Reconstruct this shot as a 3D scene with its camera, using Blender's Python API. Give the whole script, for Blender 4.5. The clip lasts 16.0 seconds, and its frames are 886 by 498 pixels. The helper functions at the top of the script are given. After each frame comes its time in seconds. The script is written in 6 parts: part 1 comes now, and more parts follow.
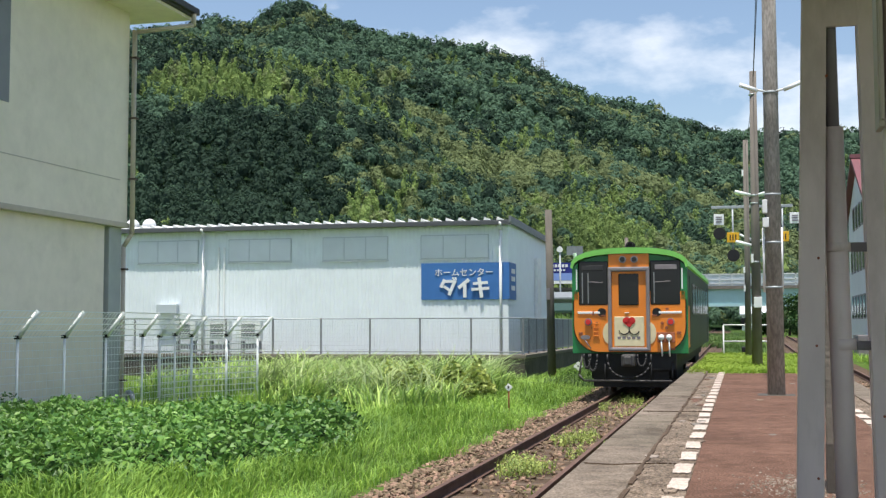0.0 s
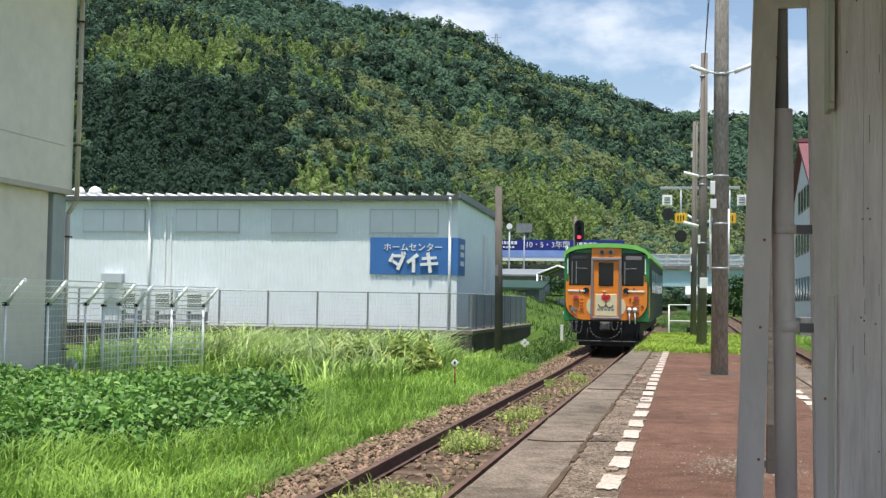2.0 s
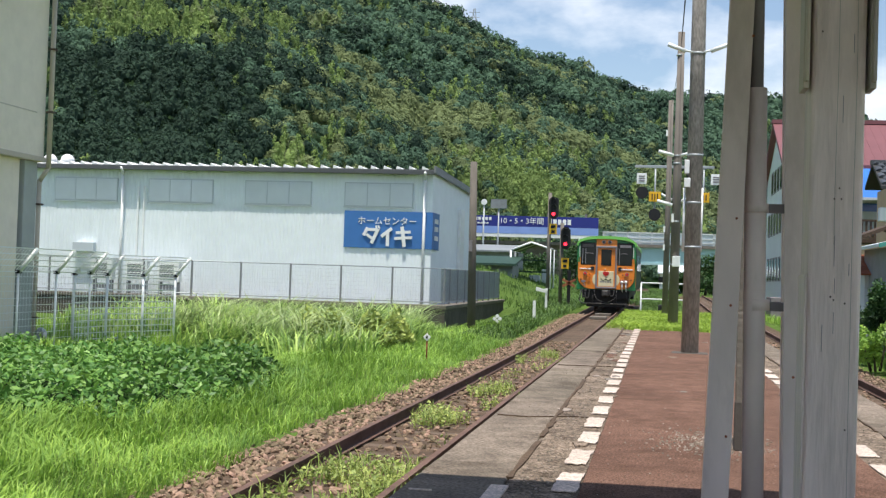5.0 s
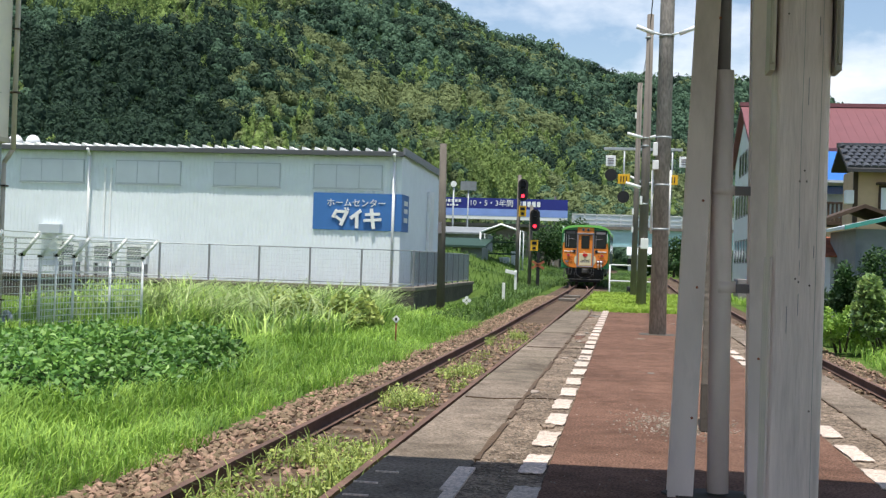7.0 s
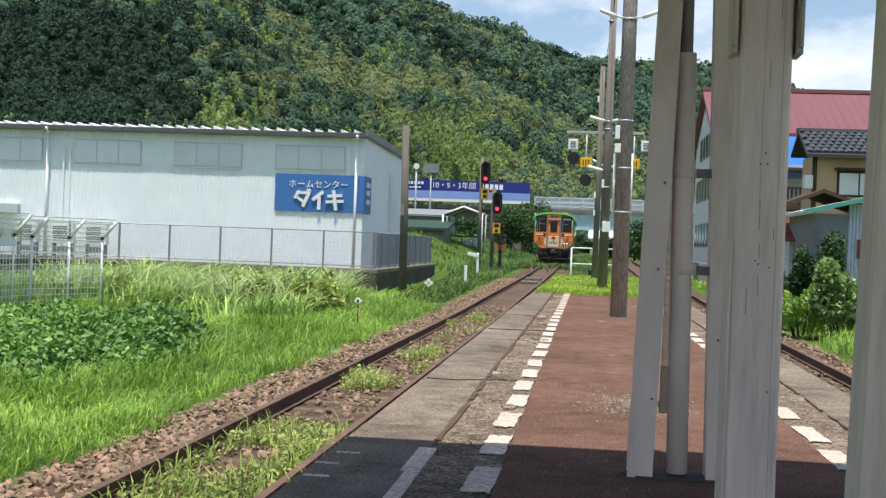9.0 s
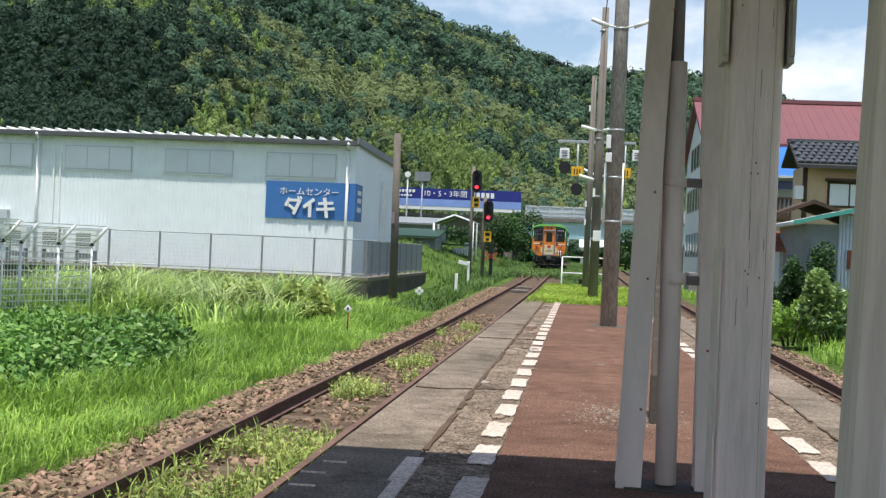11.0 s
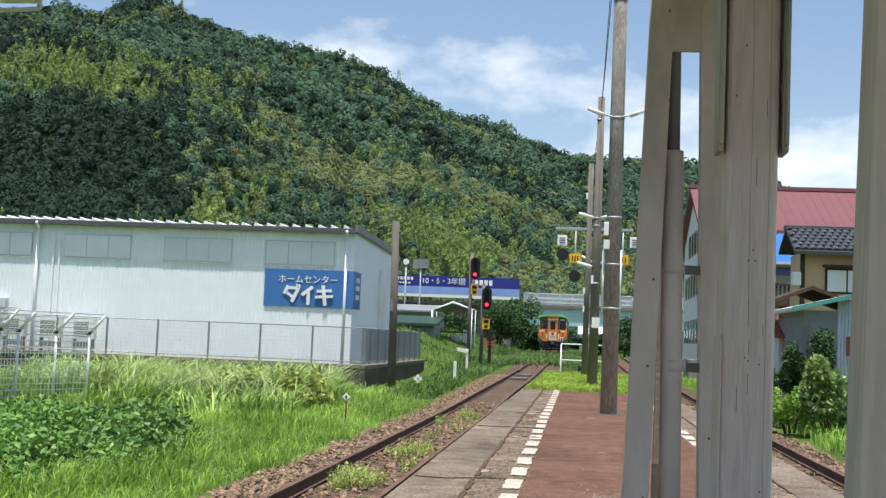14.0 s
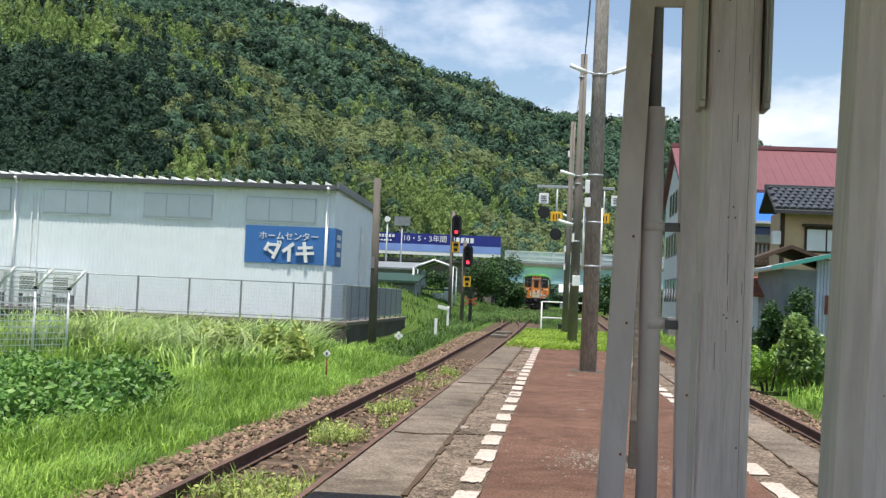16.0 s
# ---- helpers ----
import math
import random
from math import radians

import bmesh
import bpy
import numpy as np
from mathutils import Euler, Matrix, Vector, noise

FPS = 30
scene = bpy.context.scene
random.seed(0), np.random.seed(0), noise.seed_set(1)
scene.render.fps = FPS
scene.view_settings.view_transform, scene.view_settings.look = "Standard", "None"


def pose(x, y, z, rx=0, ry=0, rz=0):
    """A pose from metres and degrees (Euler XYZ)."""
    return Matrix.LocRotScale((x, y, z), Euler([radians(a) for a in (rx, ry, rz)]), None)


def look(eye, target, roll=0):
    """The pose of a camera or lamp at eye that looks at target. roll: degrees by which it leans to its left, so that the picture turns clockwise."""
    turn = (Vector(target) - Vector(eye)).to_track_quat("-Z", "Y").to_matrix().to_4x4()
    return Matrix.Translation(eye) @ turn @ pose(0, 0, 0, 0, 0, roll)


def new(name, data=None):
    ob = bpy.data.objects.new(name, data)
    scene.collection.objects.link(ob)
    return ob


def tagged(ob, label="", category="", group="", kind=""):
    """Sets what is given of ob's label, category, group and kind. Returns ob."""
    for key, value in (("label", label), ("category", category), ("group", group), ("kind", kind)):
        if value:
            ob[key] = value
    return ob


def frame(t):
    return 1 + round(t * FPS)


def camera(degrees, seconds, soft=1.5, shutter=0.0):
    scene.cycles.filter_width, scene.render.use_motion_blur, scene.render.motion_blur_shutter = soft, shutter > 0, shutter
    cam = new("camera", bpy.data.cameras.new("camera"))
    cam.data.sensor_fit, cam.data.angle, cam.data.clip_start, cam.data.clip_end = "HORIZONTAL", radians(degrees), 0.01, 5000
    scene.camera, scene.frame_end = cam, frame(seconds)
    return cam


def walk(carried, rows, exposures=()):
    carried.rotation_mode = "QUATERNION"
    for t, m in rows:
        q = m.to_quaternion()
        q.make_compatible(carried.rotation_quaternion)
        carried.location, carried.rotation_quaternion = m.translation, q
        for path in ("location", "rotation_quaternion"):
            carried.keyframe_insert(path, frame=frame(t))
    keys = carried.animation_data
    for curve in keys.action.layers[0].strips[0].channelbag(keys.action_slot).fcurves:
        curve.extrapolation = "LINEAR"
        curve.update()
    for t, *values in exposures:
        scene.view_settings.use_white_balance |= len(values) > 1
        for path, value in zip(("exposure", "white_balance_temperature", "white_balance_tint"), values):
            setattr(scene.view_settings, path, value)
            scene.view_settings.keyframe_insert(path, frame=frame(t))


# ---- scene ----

# ---- camera and its path: seconds, place, yaw, pitch, roll ----
cam = camera(41.0, 16.0, soft=1.35)
PATH = [
    (0.0, -0.013, -0.112, 1.012, 14.08, 3.69, 0.14),
    (0.5, -0.016, -0.089, 1.014, 13.41, 3.84, -0.24),
    (1.0, -0.012, -0.063, 1.016, 12.45, 3.43, -0.50),
    (1.5, -0.013, -0.059, 1.013, 11.74, 3.00, -0.75),
    (2.0, -0.011, -0.048, 1.012, 11.59, 2.50, -0.95),
    (2.5, -0.012, -0.054, 1.007, 11.89, 2.10, -1.26),
    (3.0, -0.012, -0.067, 1.007, 12.06, 1.80, -1.28),
    (3.5, -0.008, -0.063, 1.007, 12.01, 1.86, -1.40),
    (4.0, -0.009, -0.052, 1.007, 12.04, 2.03, -1.80),
    (4.5, -0.008, -0.045, 1.002, 11.49, 1.63, -2.07),
    (5.0, -0.007, -0.031, 1.006, 10.31, 1.31, -1.89),
    (7.5, 0.002, -0.005, 1.007, 8.41, 0.14, -1.93),
    (8.0, 0.000, 0.003, 1.004, 7.78, -0.24, -1.96),
    (8.5, 0.000, 0.011, 1.003, 7.49, -0.32, -1.99),
    (9.0, 0.000, 0.000, 1.000, 7.02, -0.30, -2.20),
    (11.5, 0.007, 0.042, 1.000, 6.48, 0.52, -2.59),
    (12.0, 0.005, 0.045, 1.001, 5.85, 1.21, -2.23),
    (12.5, 0.005, 0.054, 1.001, 5.76, 1.66, -2.33),
    (13.0, 0.005, 0.039, 1.003, 6.29, 2.83, -2.40),
    (13.5, 0.005, 0.031, 1.003, 6.46, 3.65, -2.37),
    (14.0, 0.003, 0.015, 1.001, 6.51, 4.34, -2.37),
    (14.5, 0.006, 0.014, 0.999, 6.70, 4.40, -2.46),
    (15.0, 0.005, 0.034, 1.002, 7.06, 4.05, -2.55),
    (15.5, 0.008, 0.041, 1.001, 6.54, 3.19, -2.61),
    (16.0, 0.009, 0.044, 0.996, 5.60, 2.33, -2.60),
]
walk(cam, [(t, pose(x, y, z, 90 + pitch, roll, yaw)) for t, x, y, z, yaw, pitch, roll in PATH])

# ---- world, sun and exposure ----
SUN_AZ, SUN_EL = radians(181), radians(77)      # compass bearing from +y clockwise


def build_world():
    w = bpy.data.worlds.new("sky")
    w.use_nodes = True
    scene.world = w
    nt = w.node_tree
    nt.nodes.clear()
    out = nt.nodes.new("ShaderNodeOutputWorld")
    bg = nt.nodes.new("ShaderNodeBackground")
    sky = nt.nodes.new("ShaderNodeTexSky")
    sky.sky_type = "NISHITA"
    sky.sun_disc = False
    sky.sun_elevation, sky.sun_rotation = SUN_EL, SUN_AZ
    sky.dust_density, sky.ozone_density, sky.air_density = 1.0, 0.3, 1.0
    co = nt.nodes.new("ShaderNodeTexCoord")
    mp = nt.nodes.new("ShaderNodeMapping")
    mp.inputs["Scale"].default_value = (1.0, 1.0, 2.2)
    mp.inputs["Location"].default_value = (0.35, 0.1, 0.25)
    n1 = nt.nodes.new("ShaderNodeTexNoise")
    n1.inputs["Scale"].default_value, n1.inputs["Detail"].default_value, n1.inputs["Roughness"].default_value = 4.5, 8, 0.55
    ramp = nt.nodes.new("ShaderNodeValToRGB")
    ramp.color_ramp.elements[0].position, ramp.color_ramp.elements[1].position = 0.475, 0.66
    mix = nt.nodes.new("ShaderNodeMixRGB")
    mix.inputs["Color2"].default_value = (7.2, 7.5, 8.0, 1)
    li = nt.links.new
    li(co.outputs["Generated"], mp.inputs["Vector"])
    li(mp.outputs["Vector"], n1.inputs["Vector"])
    # banks of cloud lie low over the ridge, with open blue above
    sep = nt.nodes.new("ShaderNodeSeparateXYZ")
    li(co.outputs["Generated"], sep.inputs["Vector"])
    drop = nt.nodes.new("ShaderNodeMath")
    drop.operation = "MULTIPLY_ADD"
    drop.inputs[1].default_value, drop.inputs[2].default_value = -1.65, 0.33
    li(sep.outputs["Z"], drop.inputs[0])
    low = nt.nodes.new("ShaderNodeMath")
    low.operation = "MAXIMUM"
    low.inputs[1].default_value = -0.16
    li(drop.outputs[0], low.inputs[0])
    both = nt.nodes.new("ShaderNodeMath")
    both.operation = "ADD"
    li(n1.outputs["Fac"], both.inputs[0])
    li(low.outputs[0], both.inputs[1])
    li(both.outputs[0], ramp.inputs["Fac"])
    li(ramp.outputs["Color"], mix.inputs["Fac"])
    li(sky.outputs["Color"], mix.inputs["Color1"])
    li(mix.outputs["Color"], bg.inputs["Color"])
    bg.inputs["Strength"].default_value = 0.136
    li(bg.outputs["Background"], out.inputs["Surface"])


build_world()
sun = new("sun", bpy.data.lights.new("sun", "SUN"))
sun.data.energy, sun.data.angle, sun.data.color = 5.2, radians(0.6), (1.0, 0.95, 0.87)
sun_way = Vector((math.sin(SUN_AZ) * math.cos(SUN_EL), math.cos(SUN_AZ) * math.cos(SUN_EL), math.sin(SUN_EL)))
sun.matrix_world = look(sun_way * 60, (0, 0, 0))
scene.view_settings.exposure = 0.235

# ---- materials ----
def mat(name, col, rough=0.7, var=0.25, scale=6.0, bump=0.2, bscale=None, metal=0.0, tint=None, island=0.0, obj=0.0, spec=0.4, stretch=(1, 1, 1), stain=0.0, transl=0.0, speck=0.0, ssize=110):
    """A surface with two scales of colour variation, fine relief and optional per-piece variation."""
    m = bpy.data.materials.new(name)
    m.use_nodes = True
    nt = m.node_tree
    b = nt.nodes["Principled BSDF"]
    li = nt.links.new
    co = nt.nodes.new("ShaderNodeTexCoord")
    mp = nt.nodes.new("ShaderNodeMapping")
    mp.inputs["Scale"].default_value = stretch
    li(co.outputs["Object"], mp.inputs["Vector"])
    big = nt.nodes.new("ShaderNodeTexNoise")
    big.inputs["Scale"].default_value, big.inputs["Detail"].default_value = scale * 0.13, 5
    fine = nt.nodes.new("ShaderNodeTexNoise")
    fine.inputs["Scale"].default_value, fine.inputs["Detail"].default_value = scale, 8
    li(mp.outputs["Vector"], big.inputs["Vector"])
    li(mp.outputs["Vector"], fine.inputs["Vector"])
    add = nt.nodes.new("ShaderNodeMath")
    add.operation = "ADD"
    li(big.outputs["Fac"], add.inputs[0])
    li(fine.outputs["Fac"], add.inputs[1])
    rg = nt.nodes.new("ShaderNodeMapRange")
    rg.inputs["From Min"].default_value, rg.inputs["From Max"].default_value = 0.7, 1.3
    li(add.outputs[0], rg.inputs["Value"])
    mix = nt.nodes.new("ShaderNodeMixRGB")
    dark = [c * (1 - var) for c in col]
    light = [min(1, c * (1 + var)) for c in (tint or col)]
    mix.inputs["Color1"].default_value, mix.inputs["Color2"].default_value = (*dark, 1), (*light, 1)
    li(rg.outputs["Result"], mix.inputs["Fac"])
    last = mix.outputs["Color"]
    if stain:
        st = nt.nodes.new("ShaderNodeTexNoise")
        st.inputs["Scale"].default_value, st.inputs["Detail"].default_value, st.inputs["Roughness"].default_value = scale * 0.4, 10, 0.7
        li(mp.outputs["Vector"], st.inputs["Vector"])
        r2 = nt.nodes.new("ShaderNodeMapRange")
        r2.inputs["From Min"].default_value, r2.inputs["From Max"].default_value = 0.52, 0.72
        r2.inputs["To Max"].default_value = stain
        li(st.outputs["Fac"], r2.inputs["Value"])
        mx = nt.nodes.new("ShaderNodeMixRGB")
        mx.blend_type = "MULTIPLY"
        mx.inputs["Color2"].default_value = (0.32, 0.28, 0.24, 1)
        li(r2.outputs["Result"], mx.inputs["Fac"])
        li(last, mx.inputs["Color1"])
        last = mx.outputs["Color"]
    if speck:
        sp = nt.nodes.new("ShaderNodeTexNoise")
        sp.inputs["Scale"].default_value, sp.inputs["Detail"].default_value = ssize, 3
        li(mp.outputs["Vector"], sp.inputs["Vector"])
        r5 = nt.nodes.new("ShaderNodeMapRange")
        r5.inputs["From Min"].default_value, r5.inputs["From Max"].default_value = 0.36, 0.64
        r5.inputs["To Min"].default_value, r5.inputs["To Max"].default_value = 1 - speck, 1 + speck
        li(sp.outputs["Fac"], r5.inputs["Value"])
        hv = nt.nodes.new("ShaderNodeHueSaturation")
        li(r5.outputs["Result"], hv.inputs["Value"])
        li(last, hv.inputs["Color"])
        last = hv.outputs["Color"]
    if island or obj:
        if island:
            ge = nt.nodes.new("ShaderNodeNewGeometry")
            val = ge.outputs["Random Per Island"]
        else:
            ge = nt.nodes.new("ShaderNodeObjectInfo")
            val = ge.outputs["Random"]
        hs = nt.nodes.new("ShaderNodeHueSaturation")
        r3 = nt.nodes.new("ShaderNodeMapRange")
        amount = island or obj
        r3.inputs["To Min"].default_value, r3.inputs["To Max"].default_value = 1 - amount, 1 + amount
        li(val, r3.inputs["Value"])
        li(r3.outputs["Result"], hs.inputs["Value"])
        r4 = nt.nodes.new("ShaderNodeMapRange")
        r4.inputs["To Min"].default_value, r4.inputs["To Max"].default_value = 0.5 + amount * 0.05, 0.5 - amount * 0.05
        li(val, r4.inputs["Value"])
        li(r4.outputs["Result"], hs.inputs["Hue"])
        li(last, hs.inputs["Color"])
        last = hs.outputs["Color"]
    li(last, b.inputs["Base Color"])
    b.inputs["Roughness"].default_value, b.inputs["Metallic"].default_value = rough, metal
    b.inputs["Specular IOR Level"].default_value = spec
    if bump:
        bn = nt.nodes.new("ShaderNodeTexNoise")
        bn.inputs["Scale"].default_value, bn.inputs["Detail"].default_value = bscale or scale * 4, 6
        li(mp.outputs["Vector"], bn.inputs["Vector"])
        bu = nt.nodes.new("ShaderNodeBump")
        bu.inputs["Strength"].default_value, bu.inputs["Distance"].default_value = bump, 0.02
        li(bn.outputs["Fac"], bu.inputs["Height"])
        li(bu.outputs["Normal"], b.inputs["Normal"])
    if transl:
        tr = nt.nodes.new("ShaderNodeBsdfTranslucent")
        ms = nt.nodes.new("ShaderNodeMixShader")
        ms.inputs["Fac"].default_value = transl
        li(last, tr.inputs["Color"])
        li(b.outputs["BSDF"], ms.inputs[1])
        li(tr.outputs["BSDF"], ms.inputs[2])
        li(ms.outputs["Shader"], nt.nodes["Material Output"].inputs["Surface"])
    return m


def glow(name, col, strength):
    m = bpy.data.materials.new(name)
    m.use_nodes = True
    b = m.node_tree.nodes["Principled BSDF"]
    b.inputs["Base Color"].default_value = (*col, 1)
    b.inputs["Emission Color"].default_value, b.inputs["Emission Strength"].default_value = (*col, 1), strength
    return m


M_GROUND = mat("soil", (0.070, 0.115, 0.026), 0.95, 0.4, 1.5, 0.5, spec=0.03)
M_GRASS = mat("grass blades", (0.165, 0.33, 0.048), 0.55, 0.3, 0.8, 0, island=0.3, tint=(0.30, 0.46, 0.085), transl=0.35)
M_REED = mat("tall reed blades", (0.145, 0.285, 0.052), 0.5, 0.3, 0.8, 0, island=0.5, tint=(0.37, 0.52, 0.15), transl=0.3)
M_LEAF = mat("vine leaves", (0.066, 0.162, 0.032), 0.5, 0.3, 1.2, 0, island=0.4, tint=(0.132, 0.272, 0.056), transl=0.25)
M_WEED = mat("weed leaves", (0.22, 0.33, 0.06), 0.55, 0.3, 2.0, 0, island=0.35, tint=(0.34, 0.40, 0.12), transl=0.3)
M_LAWN = mat("yellow-green short grass", (0.20, 0.31, 0.035), 0.6, 0.25, 1.0, 0, island=0.25, tint=(0.28, 0.38, 0.055), transl=0.3)
M_TURF = mat("mossy turf", (0.15, 0.25, 0.03), 0.95, 0.3, 3.0, 0.4, spec=0.03)
M_VERGE = mat("rough verge grass", (0.064, 0.130, 0.030), 0.6, 0.35, 0.6, 0, island=0.4, tint=(0.112, 0.195, 0.046), transl=0.3)
M_BALLAST = mat("ballast stone", (0.230, 0.162, 0.106), 0.95, 0.35, 8, 0.4, island=0.45)
M_BALLASTO = mat("loose ballast stone", (0.250, 0.176, 0.115), 0.95, 0.35, 8, 0.4, obj=0.45)
M_BED = mat("ballast bed", (0.085, 0.055, 0.034), 0.95, 0.4, 14, 1.0, bscale=22)
M_RAIL = mat("rusty rail steel", (0.125, 0.072, 0.054), 0.8, 0.35, 6, 0.3)
M_RAILTOP = mat("worn rail head", (0.16, 0.13, 0.12), 0.45, 0.2, 6, 0.1, metal=0.7)
M_SLEEPER = mat("weathered sleeper timber", (0.12, 0.085, 0.06), 0.9, 0.35, 5, 0.5, stretch=(1, 6, 6), obj=0.2)
M_CONC = mat("weathered concrete", (0.175, 0.155, 0.130), 0.9, 0.25, 7, 0.5, stain=0.45)
M_CONCO = mat("weathered concrete slab", (0.185, 0.152, 0.120), 0.9, 0.35, 4, 0.9, stain=0.85, obj=0.12, speck=0.35, ssize=60, spec=0.12)
M_GRAVELLY = mat("worn gravelly concrete", (0.205, 0.160, 0.122), 0.95, 0.5, 10, 1.0, stain=0.85, bscale=60, speck=0.55, ssize=50, spec=0.1)
M_RED = mat("red-brown asphalt", (0.158, 0.090, 0.065), 0.9, 0.30, 6, 0.8, stain=0.6, bscale=90, speck=0.42, ssize=70, spec=0.1)
M_PALEGRIT = mat("pale grit", (0.24, 0.205, 0.165), 0.9, 0.3, 9, 0.3, island=0.45)
M_WHITE_MARK = mat("worn white paint", (0.58, 0.475, 0.405), 0.8, 0.25, 14, 0.5, stain=0.8, obj=0.1, speck=0.25, ssize=60)
M_GREYPAINT = mat("grey painted steel", (0.76, 0.645, 0.595), 0.6, 0.14, 4, 0.2, stain=0.4, bscale=12, stretch=(1.5, 1.5, 0.5))
M_PAINTCRACK = mat("dull line in old paint", (0.40, 0.37, 0.33), 0.8, 0.2, 7, 0.0)
M_WOODPAINT = mat("grey painted timber", (0.82, 0.695, 0.645), 0.7, 0.14, 7, 0.35, stretch=(6, 6, 0.6), stain=0.25, bscale=16)
M_POLE = mat("weathered concrete pole", (0.30, 0.272, 0.245), 0.9, 0.3, 5, 0.6, stretch=(1, 1, 0.3), stain=0.75, speck=0.2, ssize=40)
M_OLDPOLE = mat("grey weathered timber pole", (0.13, 0.115, 0.098), 0.9, 0.3, 5, 0.5, stretch=(1, 1, 0.25), stain=0.3)
M_REEDPALE = mat("pale arching reed blades", (0.25, 0.36, 0.12), 0.5, 0.3, 0.8, 0, island=0.3, tint=(0.42, 0.50, 0.24), transl=0.3)
M_DARKPOLE = mat("dark timber pole", (0.17, 0.15, 0.13), 0.9, 0.3, 5, 0.5, stretch=(1, 1, 0.25))
M_WALLW = mat("pale corrugated steel", (0.80, 0.86, 0.885), 0.55, 0.04, 2, 0.0, stain=0.06, metal=0.0)
M_ROOFST = mat("galvanised roof steel", (0.42, 0.43, 0.43), 0.5, 0.15, 3, 0.1, metal=0.3)
M_PALETRIM = mat("pale window frame", (0.50, 0.55, 0.58), 0.5, 0.06, 3, 0.0)
M_DARKTRIM = mat("dark grey gutter", (0.085, 0.09, 0.095), 0.5, 0.1, 3, 0.05)
M_RUBBER = mat("black rubber hose", (0.022, 0.022, 0.023), 0.55, 0.2, 8, 0.1)
M_IRON = mat("grimy cast iron", (0.075, 0.072, 0.07), 0.6, 0.35, 8, 0.2)
M_TRIMGREY = mat("grey flashing", (0.20, 0.21, 0.22), 0.5, 0.1, 3, 0.05)
M_WINDOWP = mat("frosted pale pane", (0.70, 0.75, 0.78), 0.25, 0.05, 2, 0.0, spec=0.5)
M_BLUE = mat("blue sign sheet", (0.050, 0.165, 0.43), 0.5, 0.06, 3, 0.0)
M_WHITE = mat("white paint", (0.80, 0.81, 0.80), 0.5, 0.05, 4, 0.05)
M_CREAM = mat("cream render wall", (0.80, 0.73, 0.60), 0.9, 0.06, 3, 0.25, stain=0.12, bscale=50)
M_CREAM2 = mat("cream painted pipe", (0.52, 0.46, 0.36), 0.5, 0.08, 4, 0.05)
M_GREENGREY = mat("grey-green steel column", (0.38, 0.41, 0.38), 0.6, 0.08, 3, 0.05)
M_DARK = mat("dark roof edge", (0.035, 0.035, 0.037), 0.6, 0.2, 4, 0.1)
M_FENCE = mat("pale fence coating", (0.82, 0.84, 0.84), 0.5, 0.08, 4, 0.0)
M_GALV = mat("galvanised mesh", (0.35, 0.38, 0.40), 0.5, 0.1, 4, 0.0, metal=0.3)
M_RETAIN = mat("dark stained retaining wall", (0.080, 0.072, 0.062), 0.95, 0.35, 3, 0.6, stain=0.5)
M_BLACK = mat("black rubber and iron", (0.010, 0.010, 0.011), 0.6, 0.3, 6, 0.2)
M_ORANGE = mat("orange train paint", (0.78, 0.235, 0.025), 0.35, 0.06, 2, 0.02, stain=0.08, spec=0.5)
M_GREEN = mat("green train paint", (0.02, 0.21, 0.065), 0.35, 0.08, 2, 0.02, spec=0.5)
# body side green with the shade of the flank in its colour, plus grime
M_TSIDE = mat("grimy green body side darkened for shade", (0.018, 0.045, 0.024), 0.5, 0.3, 2, 0.05, stain=0.3)
M_LIME = mat("light green roof paint", (0.20, 0.55, 0.11), 0.4, 0.08, 2, 0.05, spec=0.5)
M_TGREY = mat("grey door frame paint", (0.22, 0.20, 0.21), 0.5, 0.15, 5, 0.1)
M_TCREAM = mat("cream paint", (0.70, 0.62, 0.40), 0.5, 0.12, 5, 0.05)
M_TRED = mat("red paint", (0.60, 0.03, 0.03), 0.4, 0.08, 4, 0.0)
M_GLASSD = mat("dark train window", (0.010, 0.012, 0.012), 0.12, 0.2, 1, 0.0, spec=0.3)
M_REDROOF = mat("faded red metal roof", (0.175, 0.066, 0.074), 0.6, 0.08, 1.5, 0.0, stain=0.15)
M_BLUETARP = mat("blue sheet roof", (0.03, 0.15, 0.50), 0.5, 0.1, 2, 0.1)
M_TILE = mat("dark glazed roof tile", (0.065, 0.07, 0.08), 0.4, 0.2, 4, 0.1, obj=0.15)
M_OCHRE = mat("ochre mortar wall", (0.58, 0.42, 0.27), 0.9, 0.1, 3, 0.2, stain=0.15)
M_TIMBER = mat("dark brown timber", (0.07, 0.045, 0.03), 0.8, 0.3, 5, 0.2)
M_SHEDGREY = mat("grey shed sheet", (0.21, 0.23, 0.245), 0.7, 0.15, 3, 0.1, stain=0.2)
M_SHEDPALE = mat("pale corrugated sheet", (0.58, 0.63, 0.66), 0.6, 0.1, 3, 0.1, stain=0.2)
M_TEAL = mat("teal painted metal edge", (0.06, 0.28, 0.23), 0.5, 0.1, 3, 0.0)
M_RUST = mat("rusty sheet iron", (0.30, 0.10, 0.05), 0.85, 0.5, 4, 0.3, stain=0.4)
M_BRIDGE = mat("pale teal bridge girder", (0.40, 0.58, 0.60), 0.5, 0.08, 1, 0.0)
M_BRIDGER = mat("grey bridge rail", (0.62, 0.64, 0.65), 0.6, 0.1, 1, 0.0)
M_BANNER = mat("dark blue banner cloth", (0.02, 0.03, 0.22), 0.7, 0.06, 1, 0.0)
M_BANNER2 = mat("light blue banner cloth", (0.22, 0.33, 0.68), 0.7, 0.1, 1, 0.0)
